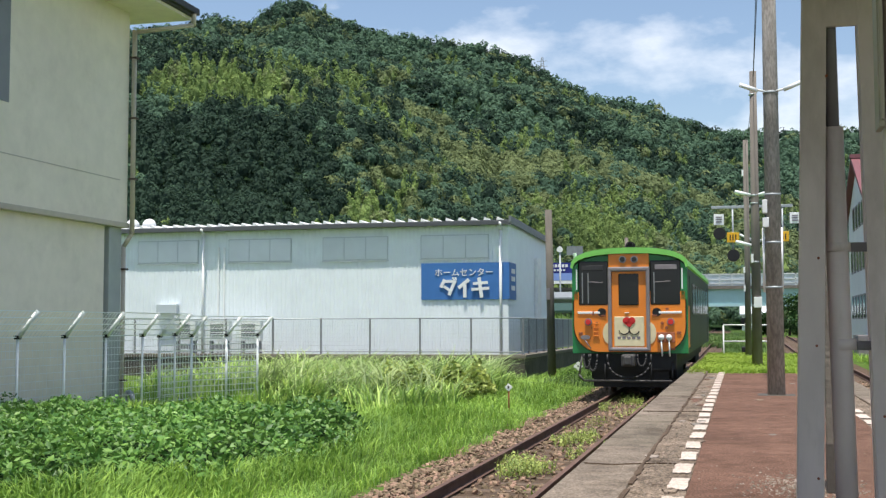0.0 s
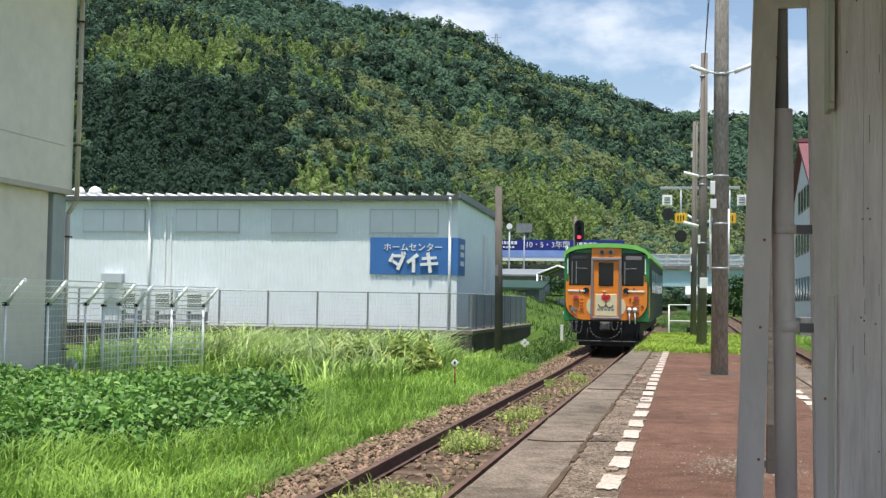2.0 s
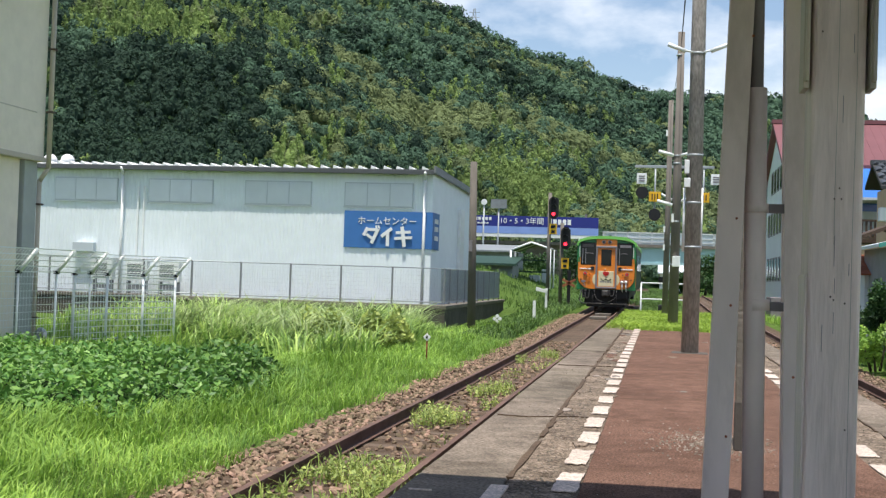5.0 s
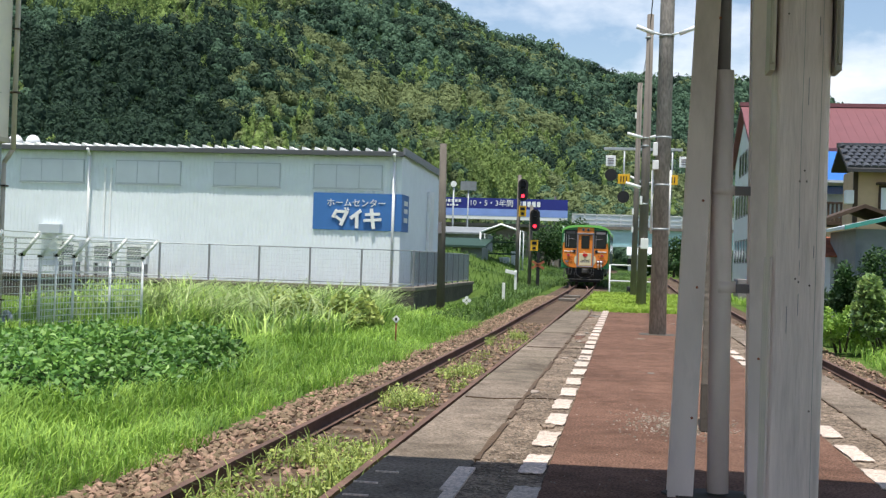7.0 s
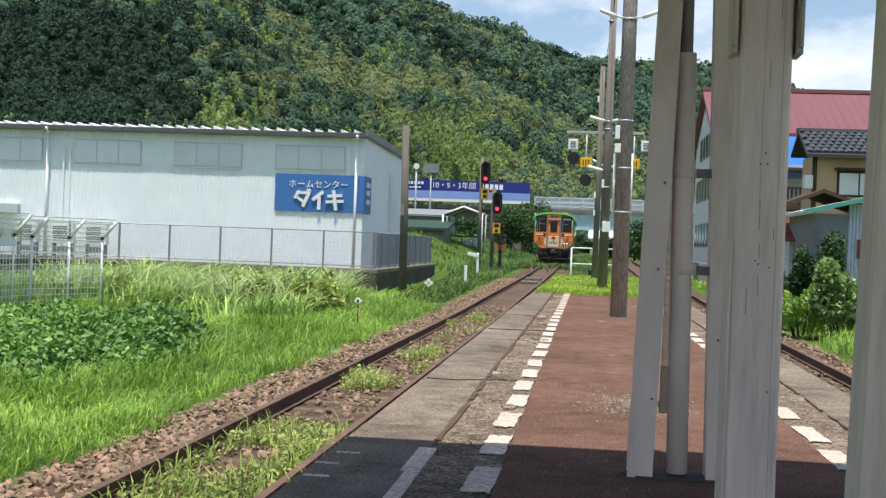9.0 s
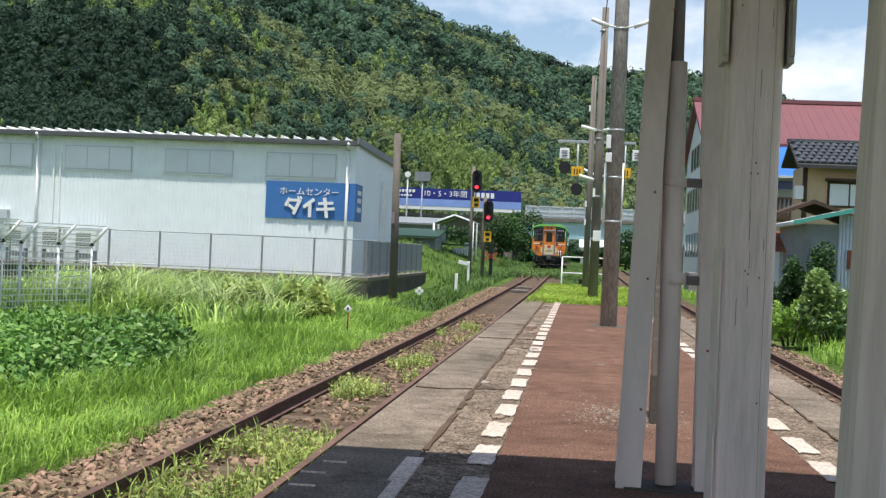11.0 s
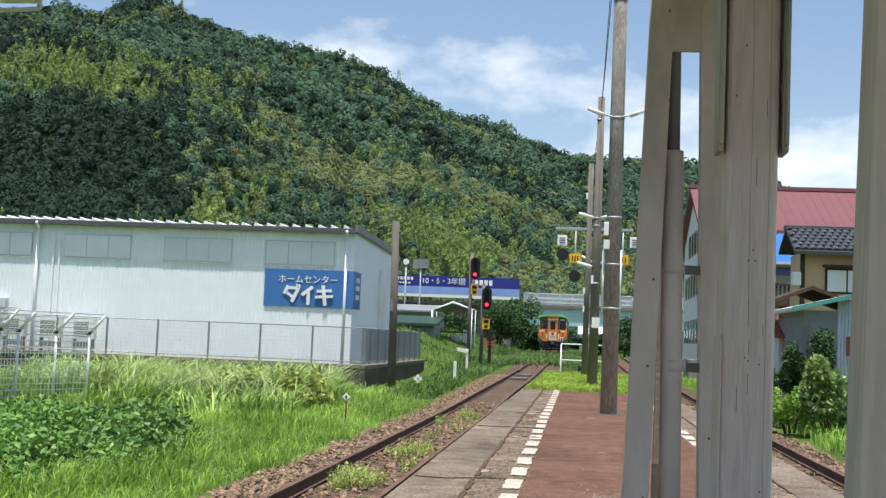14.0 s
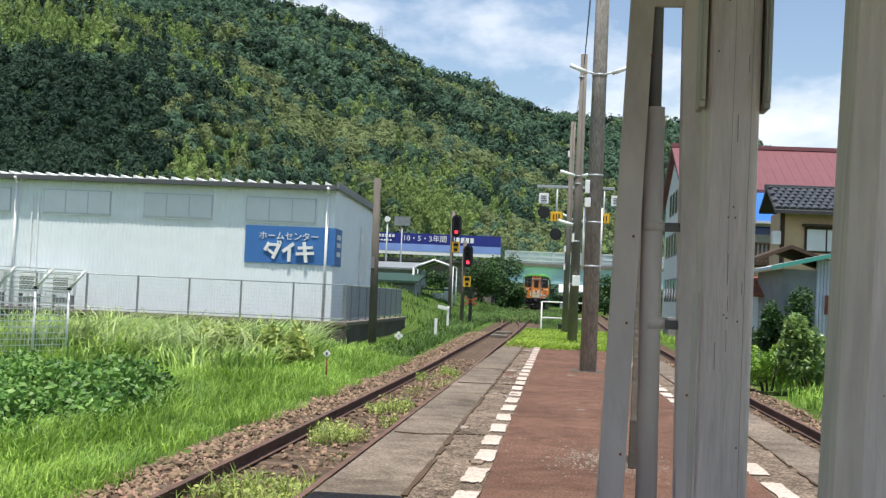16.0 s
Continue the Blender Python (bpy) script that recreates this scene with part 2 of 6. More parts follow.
M_YELLOW = mat("yellow sign paint", (0.75, 0.42, 0.02), 0.5, 0.08, 3, 0.0)
M_BARK = mat("bark", (0.07, 0.055, 0.04), 0.95, 0.3, 5, 0.5)
# floor colour kept very dark so gaps between crowns look shaded
M_HILL = mat("forest floor darkened for crown shade", (0.016, 0.034, 0.013), 0.95, 0.4, 0.05, 0.0, spec=0.05)
# near-black colour that stands for the shade under the vine leaves
M_UNDER = mat("painted shade under vine leaves", (0.018, 0.038, 0.012), 0.95, 0.4, 2.0, 0.0, spec=0.02)
M_SIGRED = glow("red signal lens", (1.0, 0.03, 0.06), 3.0)
M_TUBE = mat("white lamp tube", (0.8, 0.82, 0.82), 0.3, 0.02, 4, 0.0)
M_GREENFENCE = mat("green shed frame", (0.025, 0.06, 0.042), 0.6, 0.1, 3, 0.0)

# ---- building helpers ----
def tube(bm, a, b, r0, r1=None, n=10, caps=True):
    a, b = Vector(a), Vector(b)
    d = b - a
    m = Matrix.Translation((a + b) / 2) @ d.to_track_quat("Z", "Y").to_matrix().to_4x4()
    bmesh.ops.create_cone(bm, cap_ends=caps, segments=n, radius1=r0, radius2=r0 if r1 is None else r1, depth=d.length, matrix=m)


def slab(bm, x0, x1, y0, y1, z0, z1, bevel=0.0, m=None):
    t = Matrix.Translation(((x0 + x1) / 2, (y0 + y1) / 2, (z0 + z1) / 2)) @ Matrix.Diagonal((abs(x1 - x0), abs(y1 - y0), abs(z1 - z0), 1))
    made = bmesh.ops.create_cube(bm, size=1, matrix=(m @ t) if m else t)
    if bevel:
        edges = list({e for v in made["verts"] for e in v.link_edges})
        bmesh.ops.bevel(bm, geom=edges, offset=bevel, segments=2, affect="EDGES", profile=0.5)


def prism(bm, pts, axis, lo, hi):
    """Closed outline (u, v) pushed along an axis: x -> (y, z), y -> (x, z), z -> (x, y)."""
    def at(u, v, w):
        return {"x": (w, u, v), "y": (u, w, v), "z": (u, v, w)}[axis]
    a = [bm.verts.new(at(u, v, lo)) for u, v in pts]
    b = [bm.verts.new(at(u, v, hi)) for u, v in pts]
    n = len(pts)
    bm.faces.new(a)
    bm.faces.new(b[::-1])
    for i in range(n):
        bm.faces.new((a[i], b[i], b[(i + 1) % n], a[(i + 1) % n]))
    bmesh.ops.recalc_face_normals(bm, faces=bm.faces[:])


def disc(bm, x, y, z, r, depth, n=18, sx=1.0, sz=1.0):
    """A thick disc that faces -y."""
    m = Matrix.Translation((x, y, z)) @ Matrix.Diagonal((sx, 1, sz, 1)) @ pose(0, 0, 0, 90)
    bmesh.ops.create_cone(bm, cap_ends=True, segments=n, radius1=r, radius2=r, depth=depth, matrix=m)


def thing(name, label, category, at=(0, 0, 0), rz=0, group="", kind=""):
    ob = new(name)
    ob.empty_display_size = 0.2
    ob.matrix_world = pose(*at, 0, 0, rz)
    return tagged(ob, label, category, group, kind)


def part(name, bm, material, parent=None, label="", smooth=False):
    me = bpy.data.meshes.new(name)
    bm.to_mesh(me)
    bm.free()
    me.materials.append(material)
    if smooth:
        me.shade_smooth()
    ob = new(name, me)
    ob.parent = parent
    return tagged(ob, label)


def solo(name, bm, material, label, category, kind="", group="", at=None, smooth=False):
    ob = part(name, bm, material, None, label, smooth)
    if at:
        ob.matrix_world = pose(*at)
    return tagged(ob, "", category, group, kind)


def raw(name, verts, faces, material, parent=None, label="", category="", kind="", smooth=False):
    me = bpy.data.meshes.new(name)
    me.from_pydata(verts, [], faces)
    me.materials.append(material)
    if smooth:
        me.shade_smooth()
    ob = new(name, me)
    ob.parent = parent
    return tagged(ob, label, category, "", kind)


def box_part(name, dims, material, parent, label="", bevel=0.0):
    bm = bmesh.new()
    slab(bm, *dims, bevel=bevel)
    return part(name, bm, material, parent, label)


def tube_part(name, a, b, r0, material, parent, label="", r1=None, n=10):
    bm = bmesh.new()
    tube(bm, a, b, r0, r1, n)
    return part(name, bm, material, parent, label, smooth=True)


def lettering(text, size, material, parent, at, name="lettering", rz=0, extrude=0.01):
    cu = bpy.data.curves.new(name, "FONT")
    cu.body, cu.size, cu.extrude, cu.align_x, cu.align_y = text, size, extrude, "CENTER", "CENTER"
    tmp = bpy.data.objects.new(name + "_curve", cu)
    me = bpy.data.meshes.new_from_object(tmp)
    bpy.data.objects.remove(tmp)
    me.materials.clear()
    me.materials.append(material)
    ob = new(name, me)
    ob.parent = parent
    ob.matrix_local = pose(*at, 90, 0, rz)
    return ob


def rail_z(y):
    return -0.70 + 0.010 * max(0.0, y - 30)


def bend(y):
    """Sideways drift of the left track along the line."""
    s = min(1.0, max(0.0, (y - 30) / 30))
    return 0.16 * s * s * (3 - 2 * s)


TRACK_X, TRACK2_X, GAUGE = -2.61, 3.27, 1.10

# ---- ground, hills, tracks, platform ----
def ground_z(x, y):
    base = -0.92 + 0.010 * max(0.0, y - 30) * (1 if y < 400 else 370 / (y - 30))
    if x < -5:
        base += 0.10 * noise.noise((x * 0.25, y * 0.25, 0.3)) * min(1, (-5 - x) / 2)
    if x > 5:
        base += 0.05 + 0.12 * noise.noise((x * 0.3, y * 0.3, 4.0))
    if x < -6.4 and 36 < y < 60:                     # shallow ditch along the retaining wall
        base -= 0.16 * min(1.0, (-6.4 - x) / 0.6) * min(1.0, (y - 36) / 3, (60 - y) / 2)
    # grassy bank that rises behind the store, away from the line
    if x < -6.2 and 60 < y < 135:
        ramp = min(1.0, (y - 60) / 9) * min(1.0, (135 - y) / 10)
        base += ramp * min(2.3, 0.34 * (-6.2 - x)) * (1 + 0.15 * noise.noise((x * 0.4, y * 0.2, 6)))
    return base


def build_ground():
    xs = sorted({-3000, -1200, -600, -300, -150, -80, -50, *range(-36, 30, 1), 45, 80, 150, 300, 600, 1200, 3000})
    ys = sorted({-3000, -800, -200, -60, -20, *range(-4, 70, 1), *range(70, 150, 4), 180, 260, 400, 800, 1600, 3000})
    verts = [(x, y, ground_z(x, y)) for y in ys for x in xs]
    n = len(xs)
    faces = [(j * n + i, j * n + i + 1, (j + 1) * n + i + 1, (j + 1) * n + i) for j in range(len(ys) - 1) for i in range(n - 1)]
    raw("ground", verts, faces, M_GROUND, None, "green weedy soil beside the railway", "ground", "structure", True)


# skyline of the hills: bearing from +y in degrees, slope of the line of sight
SKYLINE = [(-60, 0.20), (-45, 0.21), (-34, 0.235), (-28, 0.243), (-25.2, 0.257), (-23.6, 0.251), (-22.0, 0.272), (-21.0, 0.275), (-20.2, 0.267), (-18, 0.252),
           (-14.6, 0.240), (-12.2, 0.236), (-10.2, 0.223), (-8.2, 0.203), (-6.6, 0.189), (-4.4, 0.182), (-1.6, 0.162), (0, 0.155), (2.4, 0.154), (5.2, 0.153),
           (9, 0.135), (13, 0.10), (20, 0.08), (40, 0.06), (60, 0.06)]
# nearer shoulder in front of the main ridge
SHOULDER = [(-60, 0.16), (-40, 0.17), (-30, 0.205), (-26, 0.217), (-22, 0.214), (-20, 0.206), (-18, 0.196), (-15.7, 0.181), (-13.5, 0.164), (-11.3, 0.151), (-7.5, 0.143), (-5.2, 0.124), (-1.4, 0.097), (1.5, 0.074), (5, 0.05), (12, 0.035), (60, 0.03)]


def along(table, a):
    return float(np.interp(a, [p[0] for p in table], [p[1] for p in table]))


def hill_z(bearing, r):
    """Height of the hillside at a bearing (degrees) and a distance."""
    x, y = math.sin(radians(bearing)) * r, math.cos(radians(bearing)) * r
    r0 = 150 if bearing > -6 else 150 - min(70, (-6 - bearing) * 6)
    sh, rs = along(SHOULDER, bearing), 430
    rk = 900
    crest_s, crest_k = sh * rs, along(SKYLINE, bearing) * rk - 2
    spur = noise.noise((x * 0.009, y * 0.009, 1.7)) * 26 + noise.noise((x * 0.03, y * 0.03, 5.7)) * 6
    if r < rs:
        t = max(0.0, (r - r0) / (rs - r0))
        z = crest_s * (t ** 0.85)
        return z + spur * min(1, t * 2) * (1 - t) * 1.3
    t = min(1.0, (r - rs) / (rk - rs))
    z = crest_s + (crest_k - crest_s) * (t ** 1.1) - math.sin(t * math.pi) * 12
    if r > rk:
        z = crest_k - (r - rk) * 0.3
    return z + spur * t * (1 - t) * 2.5


def build_hills():
    bs = [-62 + i * 1.0 for i in range(0, 36)] + [-26 + i * 0.5 for i in range(0, 64)] + [6 + i * 1.5 for i in range(0, 36)]
    rs = [75 + i * 14 for i in range(0, 26)] + [440 + i * 20 for i in range(0, 24)] + [930, 1000, 1100]
    verts = []
    for b in bs:
        for r in rs:
            z = hill_z(b, r) - 1.2
            verts.append((math.sin(radians(b)) * r, math.cos(radians(b)) * r, z))
    n = len(rs)
    faces = [(i * n + j, i * n + j + 1, (i + 1) * n + j + 1, (i + 1) * n + j) for i in range(len(bs) - 1) for j in range(n - 1)]
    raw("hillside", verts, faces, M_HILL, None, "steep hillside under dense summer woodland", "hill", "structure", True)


def crown_shape(seed, kind):
    """A crown of about unit radius: lobes that carry many small leafy sprays."""
    rnd = random.Random(seed)
    lobes = []
    if kind == 1:                                    # bamboo: a leaning plume
        lean = rnd.uniform(-0.5, 0.5)
        for i in range(7):
            u = i / 6
            a = rnd.random() * 6.283
            q = 0.34 * (1 - u * 0.6)
            lobes.append((Vector((q * math.cos(a) + lean * u * u, q * math.sin(a), 1.9 * u)), 0.52 * (1 - 0.58 * u), 1.35))
    elif kind == 2:                                  # dense evergreen shape
        for i in range(7):
            a, u = i * 2.4 + rnd.random(), rnd.uniform(0.0, 1.0)
            q = 0.46 * (1 - 0.6 * u)
            lobes.append((Vector((q * math.cos(a), q * math.sin(a), 0.1 + 1.0 * u)), rnd.uniform(0.46, 0.60), 1.1))
    elif kind == 3:                                  # small far crown
        for i in range(4):
            a = i * 1.9 + rnd.random()
            lobes.append((Vector((0.42 * math.cos(a), 0.42 * math.sin(a), rnd.uniform(0.1, 0.7))), rnd.uniform(0.48, 0.66), 1.0))
    else:                                            # rounded broadleaf
        for i in range(10):
            a, el = i * 2.4 + rnd.uniform(-0.3, 0.3), rnd.uniform(0.05, 1.5)
            q = rnd.uniform(0.46, 0.60)
            lobes.append((Vector((q * math.cos(a) * math.cos(el), q * math.sin(a) * math.cos(el), q * math.sin(el) * 0.85)), rnd.uniform(0.40, 0.56), 0.9))
    # a coarse core so that no light shows through, and leafy sprays over it
    V, Fc = [], []
    bm = bmesh.new()
    bmesh.ops.create_icosphere(bm, subdivisions=1, radius=1)
    wide = 0.34 if kind == 1 else 0.60
    low, high = min(c.z - r for c, r, _ in lobes), max(c.z + r * t for c, r, t in lobes)
    for v in bm.verts:
        v.co = Vector((v.co.x * wide, v.co.y * wide, low + (high - low) * (0.40 + 0.34 * v.co.z)))
    V += [v.co[:] for v in bm.verts]
    Fc += [[v.index for v in f.verts] for f in bm.faces if f.normal.z > -0.6]
    bm.free()
    count, size = {0: (205, 0.125), 1: (150, 0.13), 2: (160, 0.135), 3: (72, 0.20)}[kind]
    mid = Vector((0, 0, 0.15))
    while count > 0:
        c, r, tall = rnd.choice(lobes)
        d = Vector((rnd.gauss(0, 1), rnd.gauss(0, 1), rnd.gauss(0.25, 1))).normalized()
        q = c + Vector((d.x, d.y, d.z * tall)) * r * rnd.uniform(0.82, 1.08)
        if q.z < -0.2 or any((q - c2).length < r2 * 0.72 for c2, r2, _ in lobes if c2 is not c):
            continue
        n = (d + 0.6 * (q - mid).normalized() + 0.32 * Vector((rnd.gauss(0, 1), rnd.gauss(0, 1), rnd.gauss(0, 1)))).normalized()
        t = n.cross(Vector((rnd.gauss(0, 1), rnd.gauss(0, 1), rnd.gauss(0, 1)))).normalized()
        e = n.cross(t)
        w = size * rnd.uniform(0.6, 1.3)
        if kind == 1:
            t, e = t * 0.6, e * 1.5
        k = len(V)
        V += [(q + t * w)[:], (q - t * w * 0.7 + e * w * 0.8)[:], (q - t * w * 0.7 - e * w * 0.8)[:]]
        Fc.append([k, k + 1, k + 2])
        count -= 1
    return np.array(V), np.array(Fc)


def species(b, v, near, n, u, stray):
    """Which trees grow at a bearing and height of the slope: a mixed, b bamboo, c evergreen (dark, also for cloud
    shadow), d yellowish broadleaf.
    """
    b, v = b + 3.2 * n + 0.9 * stray, v + 0.016 * n + 0.006 * stray
    if not near:
        return "a" if u < 0.55 else "c" if u < 0.80 else "d" if u < 0.97 else "b"
    if (-26.4 < b < -19.6 and 0.180 < v < 0.222) or (-18.4 < b < -15.4 and 0.070 < v < 0.112) or (-10.2 < b < -4.4 and 0.035 < v < 0.102):
        return "b" if u < 0.66 else "d" if u < 0.84 else "a"
    # left slope: mostly dark crowns, in place of a cloud's shadow
    if b < -18.7:
        if v < 0.174:
            return "c" if u < 0.70 else "a" if u < 0.93 else "b"
        return "a" if u < 0.45 else "c" if u < 0.80 else "d"
    return "d" if u < 0.52 else "a" if u < 0.82 else "c" if u < 0.92 else "b"


def build_woods():
    rnd = random.Random(7)
    shapes = {k: [crown_shape(20 * k + i, k) for i in range(7)] for k in range(4)}
    out = {k: ([], [], 0) for k in "abcd"}
    r = 84.0
    while r < 935:
        near = r < 432
        step = r * (0.0118 if near else 0.0078)
        db = math.degrees(step / r)
        b = -30.0
        while b < 11:
            bb, rr = b + rnd.uniform(-0.5, 0.5) * db, r + rnd.uniform(-0.8, 0.8) * step
            b += db
            zc = hill_z(bb, rr)
            if zc < 1.0:
                continue
            # leave out what the slope in front hides
            front = max(hill_z(bb, rr * q) / (rr * q) for q in (0.75, 0.85, 0.93))
            if (zc + 9) / rr < front - 0.004:
                continue
            x, y = math.sin(radians(bb)) * rr, math.cos(radians(bb)) * rr
            n1 = noise.noise((x * 0.014, y * 0.014, 9.0)) + 0.5 * noise.noise((x * 0.05, y * 0.05, 2.0))
            key = species(bb, zc / rr, near, n1, min(0.999, max(0.0, 0.5 + 0.75 * noise.noise((x * 0.022, y * 0.022, 14.0)) + 0.35 * noise.noise((x * 0.09, y * 0.09, 4.0)) + rnd.gauss(0, 0.16))), rnd.gauss(0, 1))
            kind = 3 if not near and key != "b" else {"a": 0, "b": 1, "c": 2, "d": 0}[key]
            s = step * rnd.uniform(0.52, 0.98) * (0.8 if kind == 1 else 1)
            vs, fs = rnd.choice(shapes[kind])
            a = rnd.random() * 6.283
            ca, sa = math.cos(a), math.sin(a)
            m = np.array([[ca, -sa, 0], [sa, ca, 0], [0, 0, 1]]) * s
            m[2] *= rnd.uniform(0.9, 1.3)
            V, Fc, n = out[key]
            V.append(vs @ m.T + np.array([x, y, zc + s * 0.2]))
            Fc.append(fs + n)
            out[key] = (V, Fc, n + len(vs))
        r += step * (1.30 if near else 1.15)
    # distance haze is put into the leaf colours as extra blue, most in a and c
    mats = {"a": mat("mixed green crowns blued for haze", (0.062, 0.122, 0.080), 0.8, 0.25, 0.2, 0, tint=(0.090, 0.154, 0.094), island=0.14, spec=0.15, transl=0.25),
            "b": mat("bright bamboo crowns", (0.175, 0.255, 0.085), 0.8, 0.25, 0.2, 0, tint=(0.225, 0.310, 0.095), island=0.14, spec=0.15, transl=0.25),
            # c has the left slope's cloud shadow in its colour
            "c": mat("evergreen crowns darkened for cloud shadow", (0.019, 0.042, 0.029), 0.8, 0.25, 0.2, 0, tint=(0.032, 0.060, 0.038), island=0.16, spec=0.15, transl=0.25),
            "d": mat("yellow-green crowns", (0.122, 0.166, 0.076), 0.8, 0.25, 0.2, 0, tint=(0.172, 0.212, 0.092), island=0.14, spec=0.15, transl=0.25)}
    labels = {"a": "mixed green broadleaf woodland on the hillside, haze blue in its leaves", "b": "bright green bamboo groves on the hillside", "c": "evergreen woodland on the hillside, darkened to stand for cloud shadow", "d": "yellow-green chinquapin woodland on the hillside"}
    for k, (V, Fc, n) in out.items():
        raw("woodland", np.concatenate(V).tolist(), np.concatenate(Fc).tolist(), mats[k], None, labels[k], "woods", "stuff")


def rail_mesh(x_of, y0, y1, step=4.0):
    """A flat-bottomed rail section swept along the line."""
    prof = [(-0.032, 0), (0.032, 0), (0.032, -0.03), (0.010, -0.045), (0.010, -0.115), (0.055, -0.13), (0.055, -0.14), (-0.055, -0.14), (-0.055, -0.13), (-0.010, -0.115), (-0.010, -0.045), (-0.032, -0.03)]
    ys = np.arange(y0, y1 + 0.01, step)
    verts, faces = [], []
    for y in ys:
        for u, v in prof:
            verts.append((x_of(y) + u, y, rail_z(y) + v))
    n = len(prof)
    for i in range(len(ys) - 1):
        for k in range(n):
            faces.append((i * n + k, i * n + (k + 1) % n, (i + 1) * n + (k + 1) % n, (i + 1) * n + k))
    return verts, faces


def build_track(name, cx, curve, y1, label):
    tr = thing(name, label, "railway track", kind="structure")
    w = lambda y: cx + (bend(y) if curve else 0)
    ys = list(range(-12, int(y1) + 1, 3))
    verts, faces = [], []
    for y in ys:
        z = rail_z(y)
        for u, v in ((-2.2, -0.36), (-1.35, -0.19), (-0.9, -0.165), (0.9, -0.165), (1.35, -0.19), (1.9, -0.4)):
            verts.append((w(y) + u, y, z + v))
    for i in range(len(ys) - 1):
        for k in range(5):
            faces.append((i * 6 + k, i * 6 + k + 1, (i + 1) * 6 + k + 1, (i + 1) * 6 + k))
    raw("ballast_bed", verts, faces, M_BED, tr, "brown ballast bed", smooth=True)
    for side in (-1, 1):
        v, f = rail_mesh(lambda y: w(y) + side * GAUGE / 2, -12, y1)
        raw("rail", v, f, M_RAIL, tr, "rust-brown steel rail")
    bm = bmesh.new()
    slab(bm, -1.0, 1.0, -0.10, 0.10, -0.16, 0.0, bevel=0.012)
    me = bpy.data.meshes.new("sleeper")
    bm.to_mesh(me)
    bm.free()
    me.materials.append(M_SLEEPER)
    y = -6.0
    while y < min(y1, 100):
        ob = new("sleeper", me)
        ob.parent = tr
        ob.location = (w(y), y, rail_z(y) - 0.157)
        y += 0.62
    return tr


def build_platform():
    # core, with a rising grassy far end
    bm = bmesh.new()
    slab(bm, -1.14, 1.90, -14, 44, -1.1, -0.06)
    solo("platform", bm, M_CONC, "low concrete island platform between two tracks", "platform", "structure")
    p = bpy.data.objects["platform"]
    bm = bmesh.new()
    slab(bm, -0.35, 1.21, -14, 25.6, -0.08, 0.0)
    part("red_paving", bm, M_RED, p, "worn red-brown asphalt paving")
    for x0, x1 in ((-0.72, -0.354), (1.214, 1.56)):
        bm = bmesh.new()
        slab(bm, x0, x1, -14, 25.6, -0.08, -0.006)
        part("gravel_strip", bm, M_GRAVELLY, p, "worn gravelly concrete strip")
    rnd = random.Random(4)
    for x0, x1 in ((-1.19, -0.728), (1.567, 1.95)):
        y = -8.0
        while y < 26:
            ln = 3.6
            bm = bmesh.new()
            slab(bm, x0 + rnd.uniform(-0.008, 0.008), x1, y + 0.003, y + ln - 0.003, -0.16, rnd.uniform(-0.008, 0.002), bevel=0.012)
            part("coping_slab", bm, M_CONCO, p, "grey concrete coping slab")
            y += ln
    bm = bmesh.new()
    for k in range(9):
        slab(bm, -0.775 + rnd.uniform(-0.02, 0.02), -0.685 + rnd.uniform(-0.015, 0.015), 0.3 + k * 0.6, 0.9 + k * 0.6, -0.01, 0.0045)
    part("painted_line", bm, M_WHITE_MARK, p, "worn white painted line")
    for k, (x, y) in enumerate(((-1.08, 5.45), (-1.12, 5.17), (-1.10, 4.88))):
        bm = bmesh.new()
        slab(bm, x - 0.055, x + 0.055, y - 0.008, y + 0.008, -0.01, 0.006)
        part("tick_mark", bm, M_WHITE_MARK, p, "short white painted tick")
    # ragged repairs and cracks in the gravelly strip
    for k in range(16):
        x, y = rnd.uniform(-0.66, -0.42), rnd.uniform(5, 24)
        n, r = 11, rnd.uniform(0.06, 0.16)
        bm = bmesh.new()
        prism(bm, [(x + r * (0.6 + 0.5 * rnd.random()) * math.cos(i / n * 6.283) * 0.6, y + r * (1.2 + rnd.random()) * math.sin(i / n * 6.283)) for i in range(n)], "z", -0.02, -0.001)
        part("patch", bm, rnd.choice((M_CONC, M_RED, M_GRAVELLY)), p, "ragged repair patch")
    for k in range(2):
        y = 8.6 + k * 5.3 + rnd.uniform(-0.8, 0.8)
        bm = bmesh.new()
        x = -1.15
        yy = y
        while x < -0.42:
            nx, ny = x + rnd.uniform(0.05, 0.12), yy + rnd.uniform(-0.05, 0.05)
            prism(bm, [(x, yy - 0.004), (nx, ny - 0.004), (nx, ny + 0.005), (x, yy + 0.005)], "z", -0.02, 0.003)
            x, yy = nx, ny
        part("crack", bm, M_BED, p, "dark crack")
    # ragged open joint along the back of the coping, and sandy spill round it
    for xj, side in ((-0.725, 1), (1.563, -1)):
        y = 5.95
        while y < 25.4:
            ln = rnd.uniform(0.5, 1.6)
            n = 6
            rim = [(xj - 0.006 + rnd.uniform(-0.012, 0.004), y + ln * i / n) for i in range(n + 1)] + [(xj + side * rnd.uniform(0.006, 0.034), y + ln * (n - i) / n) for i in range(n + 1)]
            bm = bmesh.new()
            prism(bm, rim, "z", -0.02, 0.0045)
            part("open_joint", bm, M_BED, p, "dark ragged open joint")
            y += ln + rnd.choice((0.0, 0.0, 0.25))
    for k in range(26):
        x, y = rnd.choice((rnd.gauss(-0.60, 0.08), rnd.gauss(-0.46, 0.05), rnd.uniform(-0.3, 1.2))), rnd.uniform(5.6, 22)
